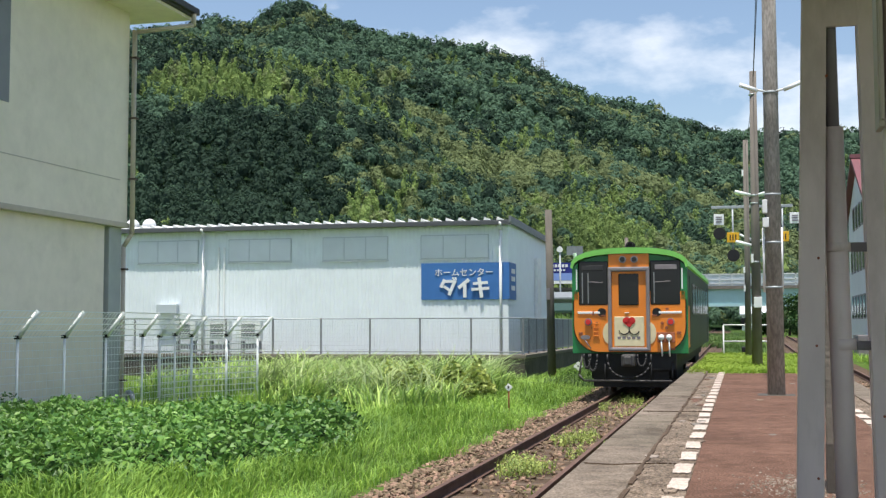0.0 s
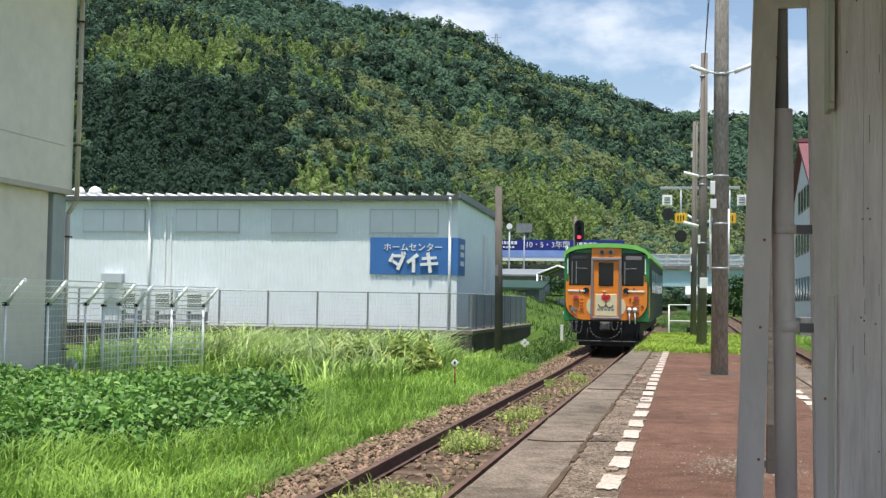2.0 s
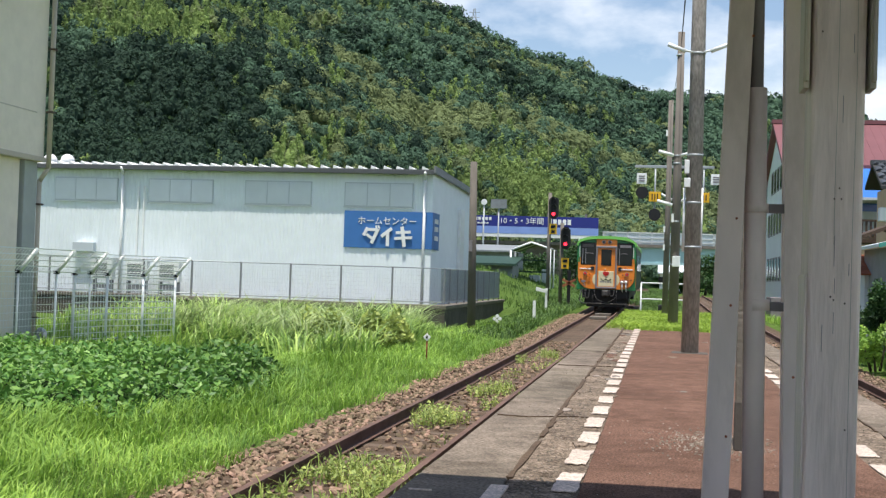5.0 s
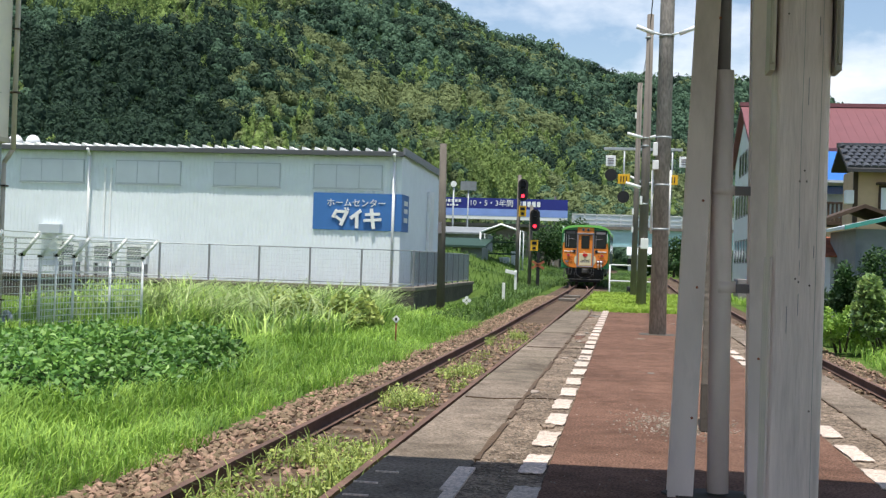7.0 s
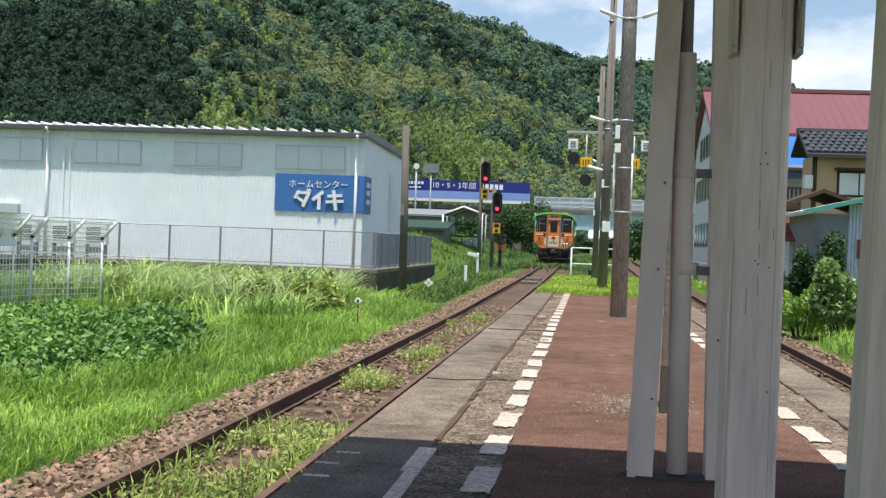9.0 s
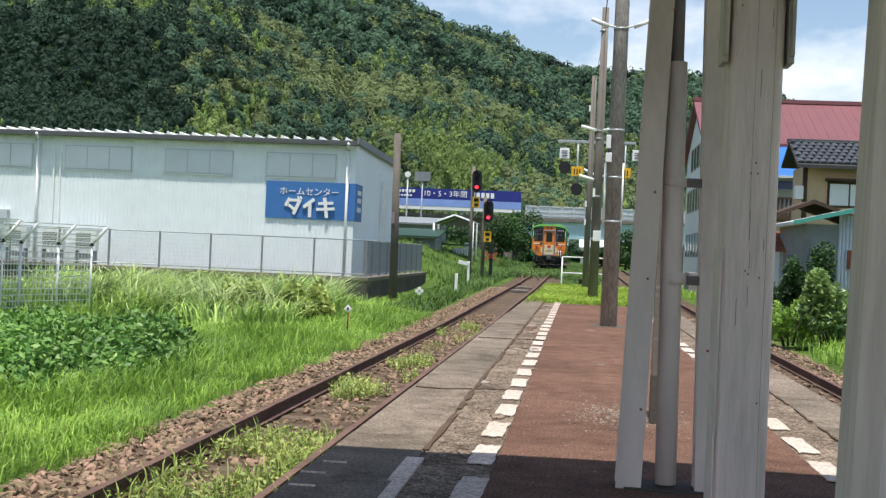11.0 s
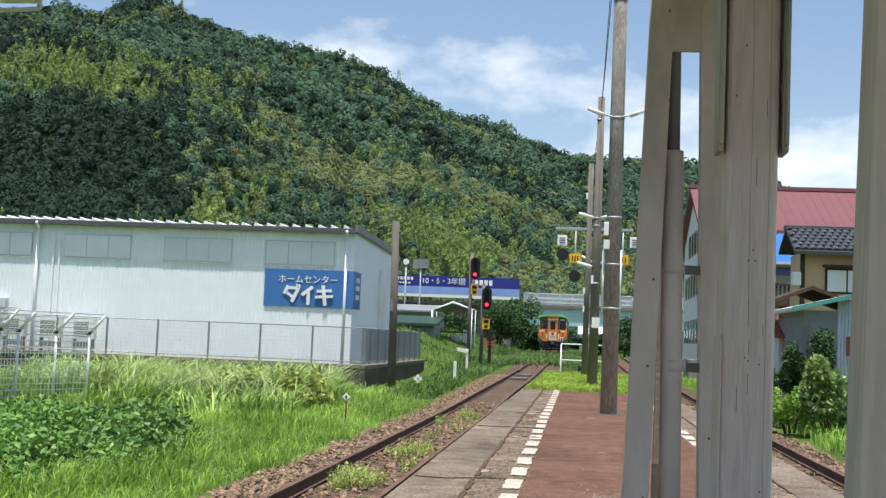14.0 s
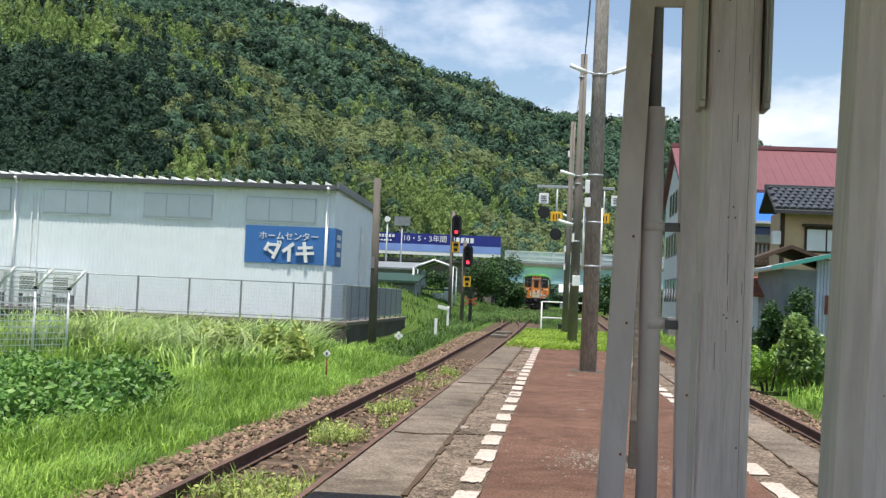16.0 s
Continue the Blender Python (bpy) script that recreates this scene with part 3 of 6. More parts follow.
        n, r = 13, rnd.uniform(0.03, 0.11)
        bm = bmesh.new()
        prism(bm, [(x + r * (0.5 + 0.7 * rnd.random()) * math.cos(i / n * 6.283) * 0.7, y + r * (0.7 + 1.2 * rnd.random()) * math.sin(i / n * 6.283)) for i in range(n)], "z", -0.02, 0.003 + 0.0002 * k)
        part("worn_spot", bm, rnd.choice((M_PALEGRIT, M_GRAVELLY, M_CONC)), p, "pale worn spot")
    bm = bmesh.new()
    slab(bm, -1.10, 1.86, 25.9, 43.9, -0.08, -0.045)
    part("turf", bm, M_TURF, p, "yellow-green turf over the disused platform end")
    # dashed safety lines
    dashes = []
    for q in range(7):
        bm = bmesh.new()
        rim = [(-0.060 + 0.120 * i / 5, -0.27) for i in range(5)] + [(0.060, -0.27 + 0.54 * i / 7) for i in range(7)] + [(0.060 - 0.120 * i / 5, 0.27) for i in range(5)] + [(-0.060, 0.27 - 0.54 * i / 7) for i in range(7)]
        prism(bm, [(a * (1 + 0.25 * (noise.noise((a * 30, b * 30, q * 9)))), b * (1 + 0.14 * noise.noise((a * 40, b * 25, q * 5 + 3)))) for a, b in rim], "z", 0.0, 0.005)
        me = bpy.data.meshes.new("painted_dash")
        bm.to_mesh(me)
        bm.free()
        me.materials.append(M_WHITE_MARK)
        dashes.append(me)
    for x in (-0.42, 1.275):
        for i in range(-4, 24):
            ob = new("painted_dash", rnd.choice(dashes))
            ob.parent = p
            ob.matrix_world = pose(x + rnd.uniform(-0.008, 0.008), (5.91 if x < 0 else 6.05) + i * 0.858 + rnd.uniform(-0.03, 0.03), 0.0, 0, 0, rnd.uniform(-1.5, 1.5))


build_ground()
build_hills()
build_woods()
track_left = build_track("track_1", TRACK_X, True, 150, "rusty single track with weeds and brown ballast")
track_right = build_track("track_2", TRACK2_X, False, 110, "rusty second track beyond the platform")


def build_siding():
    """The points beyond the platform and the siding that leaves the line there."""
    sd = thing("track_3", "rusty siding rails leaving the line at the points", "railway track", kind="structure")
    off = lambda y: -1.5 * max(0.0, (y - 60) / 26) ** 1.5
    for side in (-1, 1):
        v, f = rail_mesh(lambda y: TRACK_X + bend(y) + off(y) + side * GAUGE / 2 + (0.07 if side < 0 else -0.07), 60, 84, 2.0)
        raw("rail", v, f, M_RAIL, sd, "rust-brown siding rail")
    for k, (y, w) in enumerate(((52, 0.9), (56, 0.8))):
        box_part("crossing_plank", (TRACK_X + bend(y) - 0.42, TRACK_X + bend(y) + 0.30, y - 0.5, y + 0.5, rail_z(y) - 0.16, rail_z(y) - 0.05), M_CONC, sd, "pale timber plank between the rails", 0.01)


build_platform()
build_siding()

# ---- home centre store ----
def build_store():
    st = thing("store_building", "pale blue-grey corrugated steel store with a blue corner sign", "building")
    x0, x1, y0, y1, zb, zt = -34.0, -8.6, 44.4, 54.2, -0.3, 4.93
    # corrugated front and side sheets
    def sheet(along_x, a, b, fixed, sign):
        pitch = 0.16
        n = int((b - a) / pitch)
        prof = []
        for i in range(n):
            u = a + i * pitch
            prof += [(u, 0), (u + 0.05, 0), (u + 0.065, 0.012), (u + 0.145, 0.012)]
        prof.append((b, 0))
        verts, faces = [], []
        for u, d in prof:
            for z in (zb, zt):
                verts.append((u, fixed + sign * d, z) if along_x else (fixed + sign * d, u, z))
        for i in range(len(prof) - 1):
            faces.append((2 * i, 2 * i + 2, 2 * i + 3, 2 * i + 1))
        return verts, faces
    for nm, args, lab in (("front_wall", (True, x0, x1, y0, -1), "pale corrugated steel front"), ("side_wall", (False, y0, y1, x1, 1), "pale corrugated steel side")):
        v, f = sheet(*args)
        raw(nm, v, f, M_WALLW, st, lab)
    box_part("core", (x0, x1 - 0.01, y0 + 0.01, y1, zb, zt - 0.01), M_WALLW, st)
    # roof: low pitch, open folded-plate ends along the eave
    bm = bmesh.new()
    prism(bm, [(y0 - 0.33, zt + 0.02), (y1 + 0.2, zt - 0.16), (y1 + 0.2, zt - 0.06), (y0 - 0.33, zt + 0.10)], "x", x0, x1 + 0.12)
    part("roof", bm, M_DARKTRIM, st, "folded steel roof")
    bm = bmesh.new()
    slab(bm, x0, x1 + 0.14, y0 - 0.37, y0 - 0.24, zt - 0.09, zt + 0.07, bevel=0.01)
    part("gutter", bm, M_DARKTRIM, st, "grey eaves gutter")
    bm = bmesh.new()
    prism(bm, [(y0 - 0.40, zt - 0.02), (y1 + 0.2, zt - 0.22), (y1 + 0.2, zt + 0.04), (y0 - 0.40, zt + 0.24)], "x", x1 + 0.10, x1 + 0.18)
    part("bargeboard", bm, M_TRIMGREY, st, "dark grey roof edge")
    bm = bmesh.new()
    i = 0
    x = x0
    while x < x1:
        prism(bm, [(x, zt + 0.06), (x + 0.33, zt + 0.06), (x + 0.30, zt + 0.09), (x + 0.03, zt + 0.23)], "y", y0 - 0.31, y0 + 1.5)
        x += 0.50
    part("roof_ribs", bm, M_WHITE, st, "white capped roof rib ends")
    # high windows in the shaded band
    for k in range(6):
        xr = -9.34 - k * 4.04
        win = box_part("window", (xr - 2.72, xr, y0 - 0.055, y0 - 0.01, 3.58, 4.52), M_PALETRIM, st, "wide frosted window", bevel=0.01)
        for j in range(3):
            box_part("pane", (xr - 2.68 + j * 0.895, xr - 2.68 + j * 0.895 + 0.855, y0 - 0.075, y0 - 0.045, 3.62, 4.48), M_WINDOWP, win)
        box_part("window_sill", (xr - 2.74, xr + 0.02, y0 - 0.075, y0 - 0.01, 3.54, 3.575), M_PALETRIM, win)
    for k, xx in enumerate((-8.87, -21.2)):
        bm = bmesh.new()
        tube(bm, (xx, y0 - 0.14, zb), (xx, y0 - 0.14, zt - 0.25), 0.055, n=10)
        tube(bm, (xx, y0 - 0.14, zt - 0.27), (xx + 0.05, y0 - 0.48, zt - 0.02), 0.05, n=10)
        part("downpipe", bm, M_WHITE, st, "white downpipe", True)
    for xx in (-20.6, -20.35):
        box_part("conduit", (xx, xx + 0.07, y0 - 0.08, y0 - 0.02, 0.0, 4.2), M_FENCE, st)
    box_part("vent_hood", (-23.2, -22.3, y0 - 0.3, y0 - 0.02, 1.50, 1.90), M_PALETRIM, st, "pale vent hood", 0.02)
    # sign round the corner
    sg = box_part("blue_sign", (-12.03, x1 + 0.045, y0 - 0.06, y0 - 0.032, 2.0, 3.42), M_BLUE, st, "blue sign panel")
    box_part("side_sign", (x1 + 0.03, x1 + 0.055, y0 - 0.06, y0 + 1.35, 2.0, 3.42), M_BLUE, st, "blue sign panel round the corner")
    lettering("ホームセンター", 0.335, M_WHITE, sg, (-10.33, y0 - 0.075, 3.03))
    bm = bmesh.new()
    def bar(cx, cz, w, h, a, k):
        slab(bm, -w / 2, w / 2, -0.02, 0.02, -h / 2, h / 2, m=Matrix.Translation((cx + 0.19, y0 - 0.085 - k * 0.003, cz - 0.09)) @ Matrix.Rotation(radians(a), 4, "Y"))
    for k, (cx, cz, w, h, a) in enumerate(((-11.35, 2.72, 0.12, 0.34, 28), (-11.14, 2.80, 0.42, 0.11, 0), (-10.98, 2.55, 0.13, 0.62, 24), (-11.18, 2.52, 0.32, 0.10, 35), (-10.93, 2.90, 0.06, 0.12, -25), (-10.83, 2.90, 0.06, 0.12, -25),
                            (-10.52, 2.70, 0.13, 0.52, 52), (-10.47, 2.42, 0.13, 0.50, 0), (-9.86, 2.72, 0.58, 0.11, -4), (-9.86, 2.50, 0.70, 0.11, -4), (-9.86, 2.55, 0.13, 0.78, -8))):
        bar(cx, cz, w, h, a, k)
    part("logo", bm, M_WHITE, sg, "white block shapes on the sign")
    bm = bmesh.new()
    for zz in (2.45, 2.8, 3.1):
        slab(bm, x1 + 0.05, x1 + 0.07, y0 + 0.35, y0 + 1.05, zz - 0.09, zz + 0.09)
    part("logo_bars", bm, M_WHITE, st)
    for xx, yy in ((-25.9, 47.0), (-25.1, 47.0)):
        bm = bmesh.new()
        bmesh.ops.create_uvsphere(bm, u_segments=20, v_segments=12, radius=0.30, matrix=Matrix.Translation((xx, yy, zt + 0.48)))
        tube(bm, (xx, yy, zt - 0.1), (xx, yy, zt + 0.3), 0.08)
        part("roof_dome", bm, M_WHITE, st, "white round roof ventilator", True)
    box_part("side_louvre", (x1 + 0.02, x1 + 0.16, 50.2, 51.2, 0.6, 3.9), M_FENCE, st, "pale side duct", 0.02)


def build_yard_fence():
    fx = [-7.83 - i * 1.985 for i in range(0, 13)]
    y = 43.3
    wall = new("retaining_wall")
    tagged(wall, "dark stained low retaining wall under the mesh fence", "retaining wall", "", "structure")
    bm = bmesh.new()
    slab(bm, -34, -7.75, 43.1, 44.3, -1.4, -0.22)
    slab(bm, -8.3, -7.75, 44.3, 60, -1.4, -0.22)
    part("wall_face", bm, M_RETAIN, wall)
    bm = bmesh.new()
    slab(bm, -34, -7.70, 43.05, 43.5, -0.22, -0.08, bevel=0.015)
    slab(bm, -8.2, -7.70, 43.5, 60, -0.22, -0.08, bevel=0.015)
    part("coping", bm, M_CONC, wall, "pale concrete coping")
    fe = thing("mesh_fence", "grey steel mesh fence on a low concrete wall", "fence")
    for x in fx:
        box_part("post", (x - 0.03, x + 0.03, y - 0.03, y + 0.03, -0.08, 1.30), M_TRIMGREY, fe)
    side = [43.3 + i * 1.8 for i in range(1, 10)]
    for yy in side:
        box_part("post", (-7.98, -7.92, yy - 0.03, yy + 0.03, -0.08, 1.30), M_TRIMGREY, fe)
    for z in (0.02, 1.28):
        tube_part("rail", (-34, y, z), (-7.95, y, z), 0.022, M_GALV, fe)
        tube_part("rail", (-7.95, y, z), (-7.95, 59.5, z), 0.022, M_GALV, fe)
    # welded wires
    verts, faces = [], []
    def wire(a, b, r=0.0022):
        a, b = Vector(a), Vector(b)
        d = (b - a).normalized()
        s = d.orthogonal().normalized() * r
        t = d.cross(s)
        k = len(verts)
        for p in (a, b):
            for q in (s, -0.5 * s + 0.87 * t, -0.5 * s - 0.87 * t):
                verts.append(tuple(p + q))
        for i in range(3):
            faces.append((k + i, k + (i + 1) % 3, k + 3 + (i + 1) % 3, k + 3 + i))
    x = -33.0
    while x < -7.95:
        wire((x, y, 0.0), (x, y, 1.28))
        x += 0.10
    yy = y
    while yy < 59.5:
        wire((-7.95, yy, 0.0), (-7.95, yy, 1.28), 0.0055)
        yy += 0.06
    for z in np.arange(0.1, 1.28, 0.15):
        wire((-33, y, z), (-7.95, y, z))
        wire((-7.95, y, z), (-7.95, 59.5, z))
    raw("mesh_panel", verts, faces, M_GALV, fe, "fine grey wire mesh")


# ---- house beside the field ----
def build_annex():
    an = thing("annex_building", "cream rendered two-storey building with an overhanging upper floor", "building")
    xw, yc = -14.5, 25.98
    box_part("upper_wall", (-24, xw, -6, yc, 3.42, 9.1), M_CREAM, an, "cream rendered upper storey", 0.02)
    box_part("lower_wall", (-24, xw - 0.18, -6, yc - 0.75, -1.1, 3.42), M_CREAM, an, "cream rendered ground floor")
    bm = bmesh.new()
    slab(bm, -24, xw + 0.04, -6, yc + 0.04, 3.40, 3.52, bevel=0.01)
    part("floor_band", bm, M_CREAM2, an, "cream ledge under the upper storey")
    bm = bmesh.new()
    slab(bm, xw - 0.62, xw - 0.12, yc - 0.62, yc - 0.05, -1.1, 3.40, bevel=0.02)
    part("corner_column", bm, M_GREENGREY, an, "grey-green corner column")
    bm = bmesh.new()
    slab(bm, xw - 0.52, xw - 0.10, 19.9, 20.5, -1.1, 3.40, bevel=0.02)
    part("column", bm, M_GREENGREY, an, "grey-green column")
    box_part("soffit", (-24, xw + 1.15, -6, yc + 1.0, 8.72, 8.80), M_CREAM, an, "cream eaves soffit")
    box_part("roof", (-24, xw + 1.25, -6, yc + 1.1, 8.80, 9.05), M_DARK, an, "dark flat roof edge", 0.02)
    bm = bmesh.new()
    slab(bm, xw + 1.20, xw + 1.34, -6, yc + 1.1, 8.85, 9.02, bevel=0.02)
    part("gutter", bm, M_DARK, an, "dark eaves gutter")
    bm = bmesh.new()
    tube(bm, (xw + 1.27, yc + 0.9, 8.95), (xw + 1.27, yc + 0.9, 8.55), 0.06)
    tube(bm, (xw + 1.27, yc + 0.9, 8.57), (xw + 0.12, yc + 0.05, 8.25), 0.055)
    tube(bm, (xw + 0.12, yc + 0.02, 8.3), (xw + 0.12, yc + 0.02, 3.25), 0.06)
    tube(bm, (xw + 0.12, yc + 0.02, 3.27), (xw - 0.1, yc + 0.02, 2.95), 0.055)
    tube(bm, (xw - 0.1, yc + 0.02, 2.97), (xw - 0.1, yc + 0.02, -1.1), 0.055)
    dp = part("downpipe", bm, M_CREAM2, an, "cream downpipe", True)
    for z in (7.6, 6.1, 4.6, 2.4, -0.3):
        o = 0.12 if z > 3 else -0.1
        box_part("clip", (xw + o - 0.09, xw + o + 0.09, yc - 0.06, yc + 0.10, z - 0.02, z + 0.02), M_TIMBER, dp)
    box_part("window", (xw - 0.05, xw + 0.02, 19.3, 21.05, 5.6, 8.0), M_TRIMGREY, an, "grey window frame edge")
    # raised line on the render
    box_part("render_joint", (xw - 0.01, xw + 0.012, -6, yc - 0.4, 4.53, 4.55), M_CREAM2, an)


def build_cage_fence():
    rnd = random.Random(3)
    def run(pts, label, bright):
        fe = thing("wire_fence", label, "fence", group="station yard fence")
        m = M_FENCE
        z0, z1, t1 = (-1.1, 0.78, 1.26) if bright else (-1.1, 0.81, 1.30)
        out = Vector((0.5, 0.12, 0))
        for (x, y) in pts:
            bm = bmesh.new()
            tube(bm, (x, y, z0), (x, y, z1), 0.038 if bright else 0.028, n=8)
            tube(bm, (x, y, z1 - 0.02), (x + 0.42, y, t1), 0.042, n=8)
            part("post", bm, m, fe, "", True)
            box_part("clamp", (x - 0.05, x + 0.05, y - 0.05, y + 0.05, z1 - 0.04, z1 + 0.03), M_BLACK, fe)
        verts, faces = [], []
        def wire(a, b, r=0.006):
            a, b = Vector(a), Vector(b)
            d = (b - a).normalized()
            s = d.orthogonal().normalized() * r
            t = d.cross(s)
            k = len(verts)
            for p in (a, b):
                for q in (s, -0.5 * s + 0.87 * t, -0.5 * s - 0.87 * t):
                    verts.append(tuple(p + q))
            for i in range(3):
                faces.append((k + i, k + (i + 1) % 3, k + 3 + (i + 1) % 3, k + 3 + i))
        for (xa, ya), (xb, yb) in zip(pts, pts[1:]):
            for z in np.arange(-0.95, z1, 0.15):
                wire((xa, ya, z), (xb, yb, z), 0.015 if bright else 0.006)
            for k in range(5):
                u = k / 4
                wire((xa + 0.42 * u, ya, z1 + (t1 - z1) * u), (xb + 0.42 * u, yb, z1 + (t1 - z1) * u), 0.012)
            ln = math.hypot(xb - xa, yb - ya)
            n = int(ln / 0.12)
            for k in range(n):
                s = k / n
                x, y = xa + (xb - xa) * s, ya + (yb - ya) * s
                wire((x, y, -0.95), (x, y, z1), 0.008 if bright else 0.003)
                wire((x, y, z1), (x + 0.42, y, t1), 0.006)
        raw("mesh", verts, faces, m, fe, "welded wire mesh")
    xa = -13.2
    run([(xa, 13.2 + i * 1.6) for i in range(0, 9)], "grey wire fence with an outward-leaning top", False)
    run([(-13.6, 26.0), (-13.45, 27.4), (-12.95, 28.4), (-12.6, 29.6)], "white wire fence with an outward-leaning top", True)


def build_yard_units():
    for k, x in enumerate((-20.25, -18.9, -21.7)):
        ac = thing("air_conditioner", "pale outdoor air-conditioning unit beside the store wall", "air conditioner", at=(x, 43.85, 0), group="outdoor units")
        box_part("casing", (-0.45, 0.45, -0.16, 0.16, 0.42, 1.22), M_FENCE, ac, "", 0.02)
        bm = bmesh.new()
        slab(bm, -0.36, 0.22, -0.168, -0.15, 0.52, 1.12, bevel=0.008)
        grille = part("fan_grille", bm, M_TRIMGREY, ac, "grey lattice fan grille")
        for j in range(7):
            z = 0.56 + j * 0.087
            box_part("slat", (-0.35, 0.21, -0.18, -0.166, z, z + 0.03), M_FENCE, grille)
        for sx in (-0.38, 0.34):
            box_part("leg", (sx, sx + 0.05, -0.14, 0.14, -0.06, 0.42), M_TRIMGREY, ac)
        box_part("tray", (-0.34, 0.34, -0.12, 0.12, 0.10, 0.30), M_TRIMGREY, ac, "grey tray under the unit", 0.01)
        box_part("foot", (-0.42, 0.42, -0.15, 0.15, -0.08, -0.06), M_CONC, ac)


build_store()
build_yard_units()
build_yard_fence()
build_annex()
build_cage_fence()

# ---- the departing rail car ----
def build_train():
    tr = thing("rail_car", "orange and green diesel rail car with a painted front", "train", at=(TRACK_X, 28.6, -0.7))
    W, L = 1.38, 16.2

    def arc_section(w, z_low, z_side, top, n=12):
        pts = [(-w, z_low), (w, z_low), (w, z_side)]
        for i in range(1, n):
            a = i / n * math.pi
            pts.append((w * math.copysign(abs(math.cos(a)) ** 0.8, math.cos(a)), z_side + (top - z_side) * math.sin(a) ** 0.8))
        pts.append((-w, z_side))
        return pts
    bm = bmesh.new()
    prism(bm, arc_section(W, 1.0, 3.02, 3.40), "y", 0.22, L)
    part("body", bm, M_TSIDE, tr, "green body shell, its colour darkened for shade")
    bm = bmesh.new()
    outer, inner = arc_section(W + 0.03, 3.04, 3.10, 3.56)[2:], arc_section(W - 0.03, 3.0, 3.06, 3.42)[2:]
    prism(bm, outer + inner[::-1], "y", 0.0, L)
    part("roof", bm, M_LIME, tr, "light green roof with a curved visor")
    # end face: orange panel with rounded lower corners
    def face_outline(w, z0, z1, r):
        pts = []
        for i in range(7):
            a = math.pi + i / 6 * math.pi / 2
            pts.append((-w + r + r * math.cos(a), z0 + r + r * math.sin(a)))
        for i in range(7):
            a = 1.5 * math.pi + i / 6 * math.pi / 2
            pts.append((w - r + r * math.cos(a), z0 + r + r * math.sin(a)))
        return pts + [(w, z1), (-w, z1)]
    bm = bmesh.new()
    prism(bm, [(-W, 1.02), (W, 1.02), (W, 3.1), (-W, 3.1)], "y", 0.12, 0.24)
    prism(bm, arc_section(W - 0.06, 3.0, 3.04, 3.40), "y", 0.14, 0.23)
    part("end_plate", bm, M_GREEN, tr, "green end plate showing at the corners")
    bm = bmesh.new()
    prism(bm, face_outline(W - 0.03, 1.03, 2.50, 0.62), "y", 0.085, 0.13)
    part("face_edge", bm, M_BLACK, tr, "black outline of the orange panel")
    bm = bmesh.new()
    prism(bm, face_outline(W - 0.055, 1.05, 2.50, 0.60), "y", 0.06, 0.12)
    part("face_panel", bm, M_ORANGE, tr, "orange painted end panel")
    # upper face: dark window band with green pillars
    for s in (-1, 1):
        bm = bmesh.new()
        slab(bm, s * 0.50, s * 1.22, 0.05, 0.14, 2.17, 3.24, bevel=0.03)
        wn = part("end_window", bm, M_GLASSD, tr, "dark end window")
        bm = bmesh.new()
        slab(bm, s * 0.62, s * 1.14, 0.04, 0.055, 3.02, 3.14, bevel=0.01)
        part("route_board", bm, M_TGREY if s > 0 else M_DARK, wn, "small grey route board")
        bm = bmesh.new()
        tube(bm, (s * 0.62, 0.03, 2.72), (s * 0.98, 0.03, 2.74), 0.010, n=6)
        part("wiper", bm, M_TGREY, wn)
        bm = bmesh.new()
        prism(bm, [(s * 1.23, 2.30), (s * 1.37, 2.30), (s * 1.37, 3.1), (s * 1.23, 3.2)], "y", 0.06, 0.16)
        part("corner_pillar", bm, M_GREEN, tr, "green corner pillar")
        bm = bmesh.new()
        slab(bm, s * 1.245, s * 1.275, 0.045, 0.07, 2.55, 3.05)
        part("white_line", bm, M_WHITE, tr)
        # head of the eye spot and bar
        bm = bmesh.new()
        disc(bm, s * 0.655, 0.055, 2.00, 0.105, 0.03)
        part("round_spot", bm, M_BLACK, tr, "round black painted spot")
        bm = bmesh.new()
        slab(bm, s * 0.70, s * 1.24, 0.035, 0.07, 1.965, 2.02, bevel=0.01)
        part("white_bar", bm, M_WHITE, tr, "white handrail bar")
        bm = bmesh.new()
        disc(bm, s * 0.98, 0.03, 1.77, 0.09, 0.08)
        lamp = part("tail_lamp", bm, M_TGREY, tr, "round tail lamp housing")
        bm = bmesh.new()
        disc(bm, s * 0.98, -0.02, 1.77, 0.065, 0.04)
        part("lens", bm, M_TRED, lamp, "red lens")
        for dx, dz in ((0.78, 1.74), (0.88, 1.63)):
            bm = bmesh.new()
            disc(bm, s * dx, 0.05, dz, 0.035, 0.04, 10)
            part("plug", bm, M_RUST, tr)
        bm = bmesh.new()
        disc(bm, s * 0.47, 0.056, 1.50, 0.24, 0.02, 20, 0.7, 1.1)
        part("cream_patch", bm, M_TCREAM, tr, "cream painted patch")
        bm = bmesh.new()
        disc(bm, s * 0.14 , 0.02, 3.27, 0.085, 0.10)
        hl = part("headlamp", bm, M_TGREY, tr, "round headlamp")
        bm = bmesh.new()
        disc(bm, s * 0.14, -0.035, 3.27, 0.06, 0.02)
        part("lens", bm, M_GLASSD, hl, "unlit lens")
    box_part("lamp_panel", (-0.49, 0.48, 0.06, 0.14, 3.06, 3.41), M_ORANGE, tr, "orange panel over the door", 0.01)
    # gangway door in a grey frame
    bm = bmesh.new()
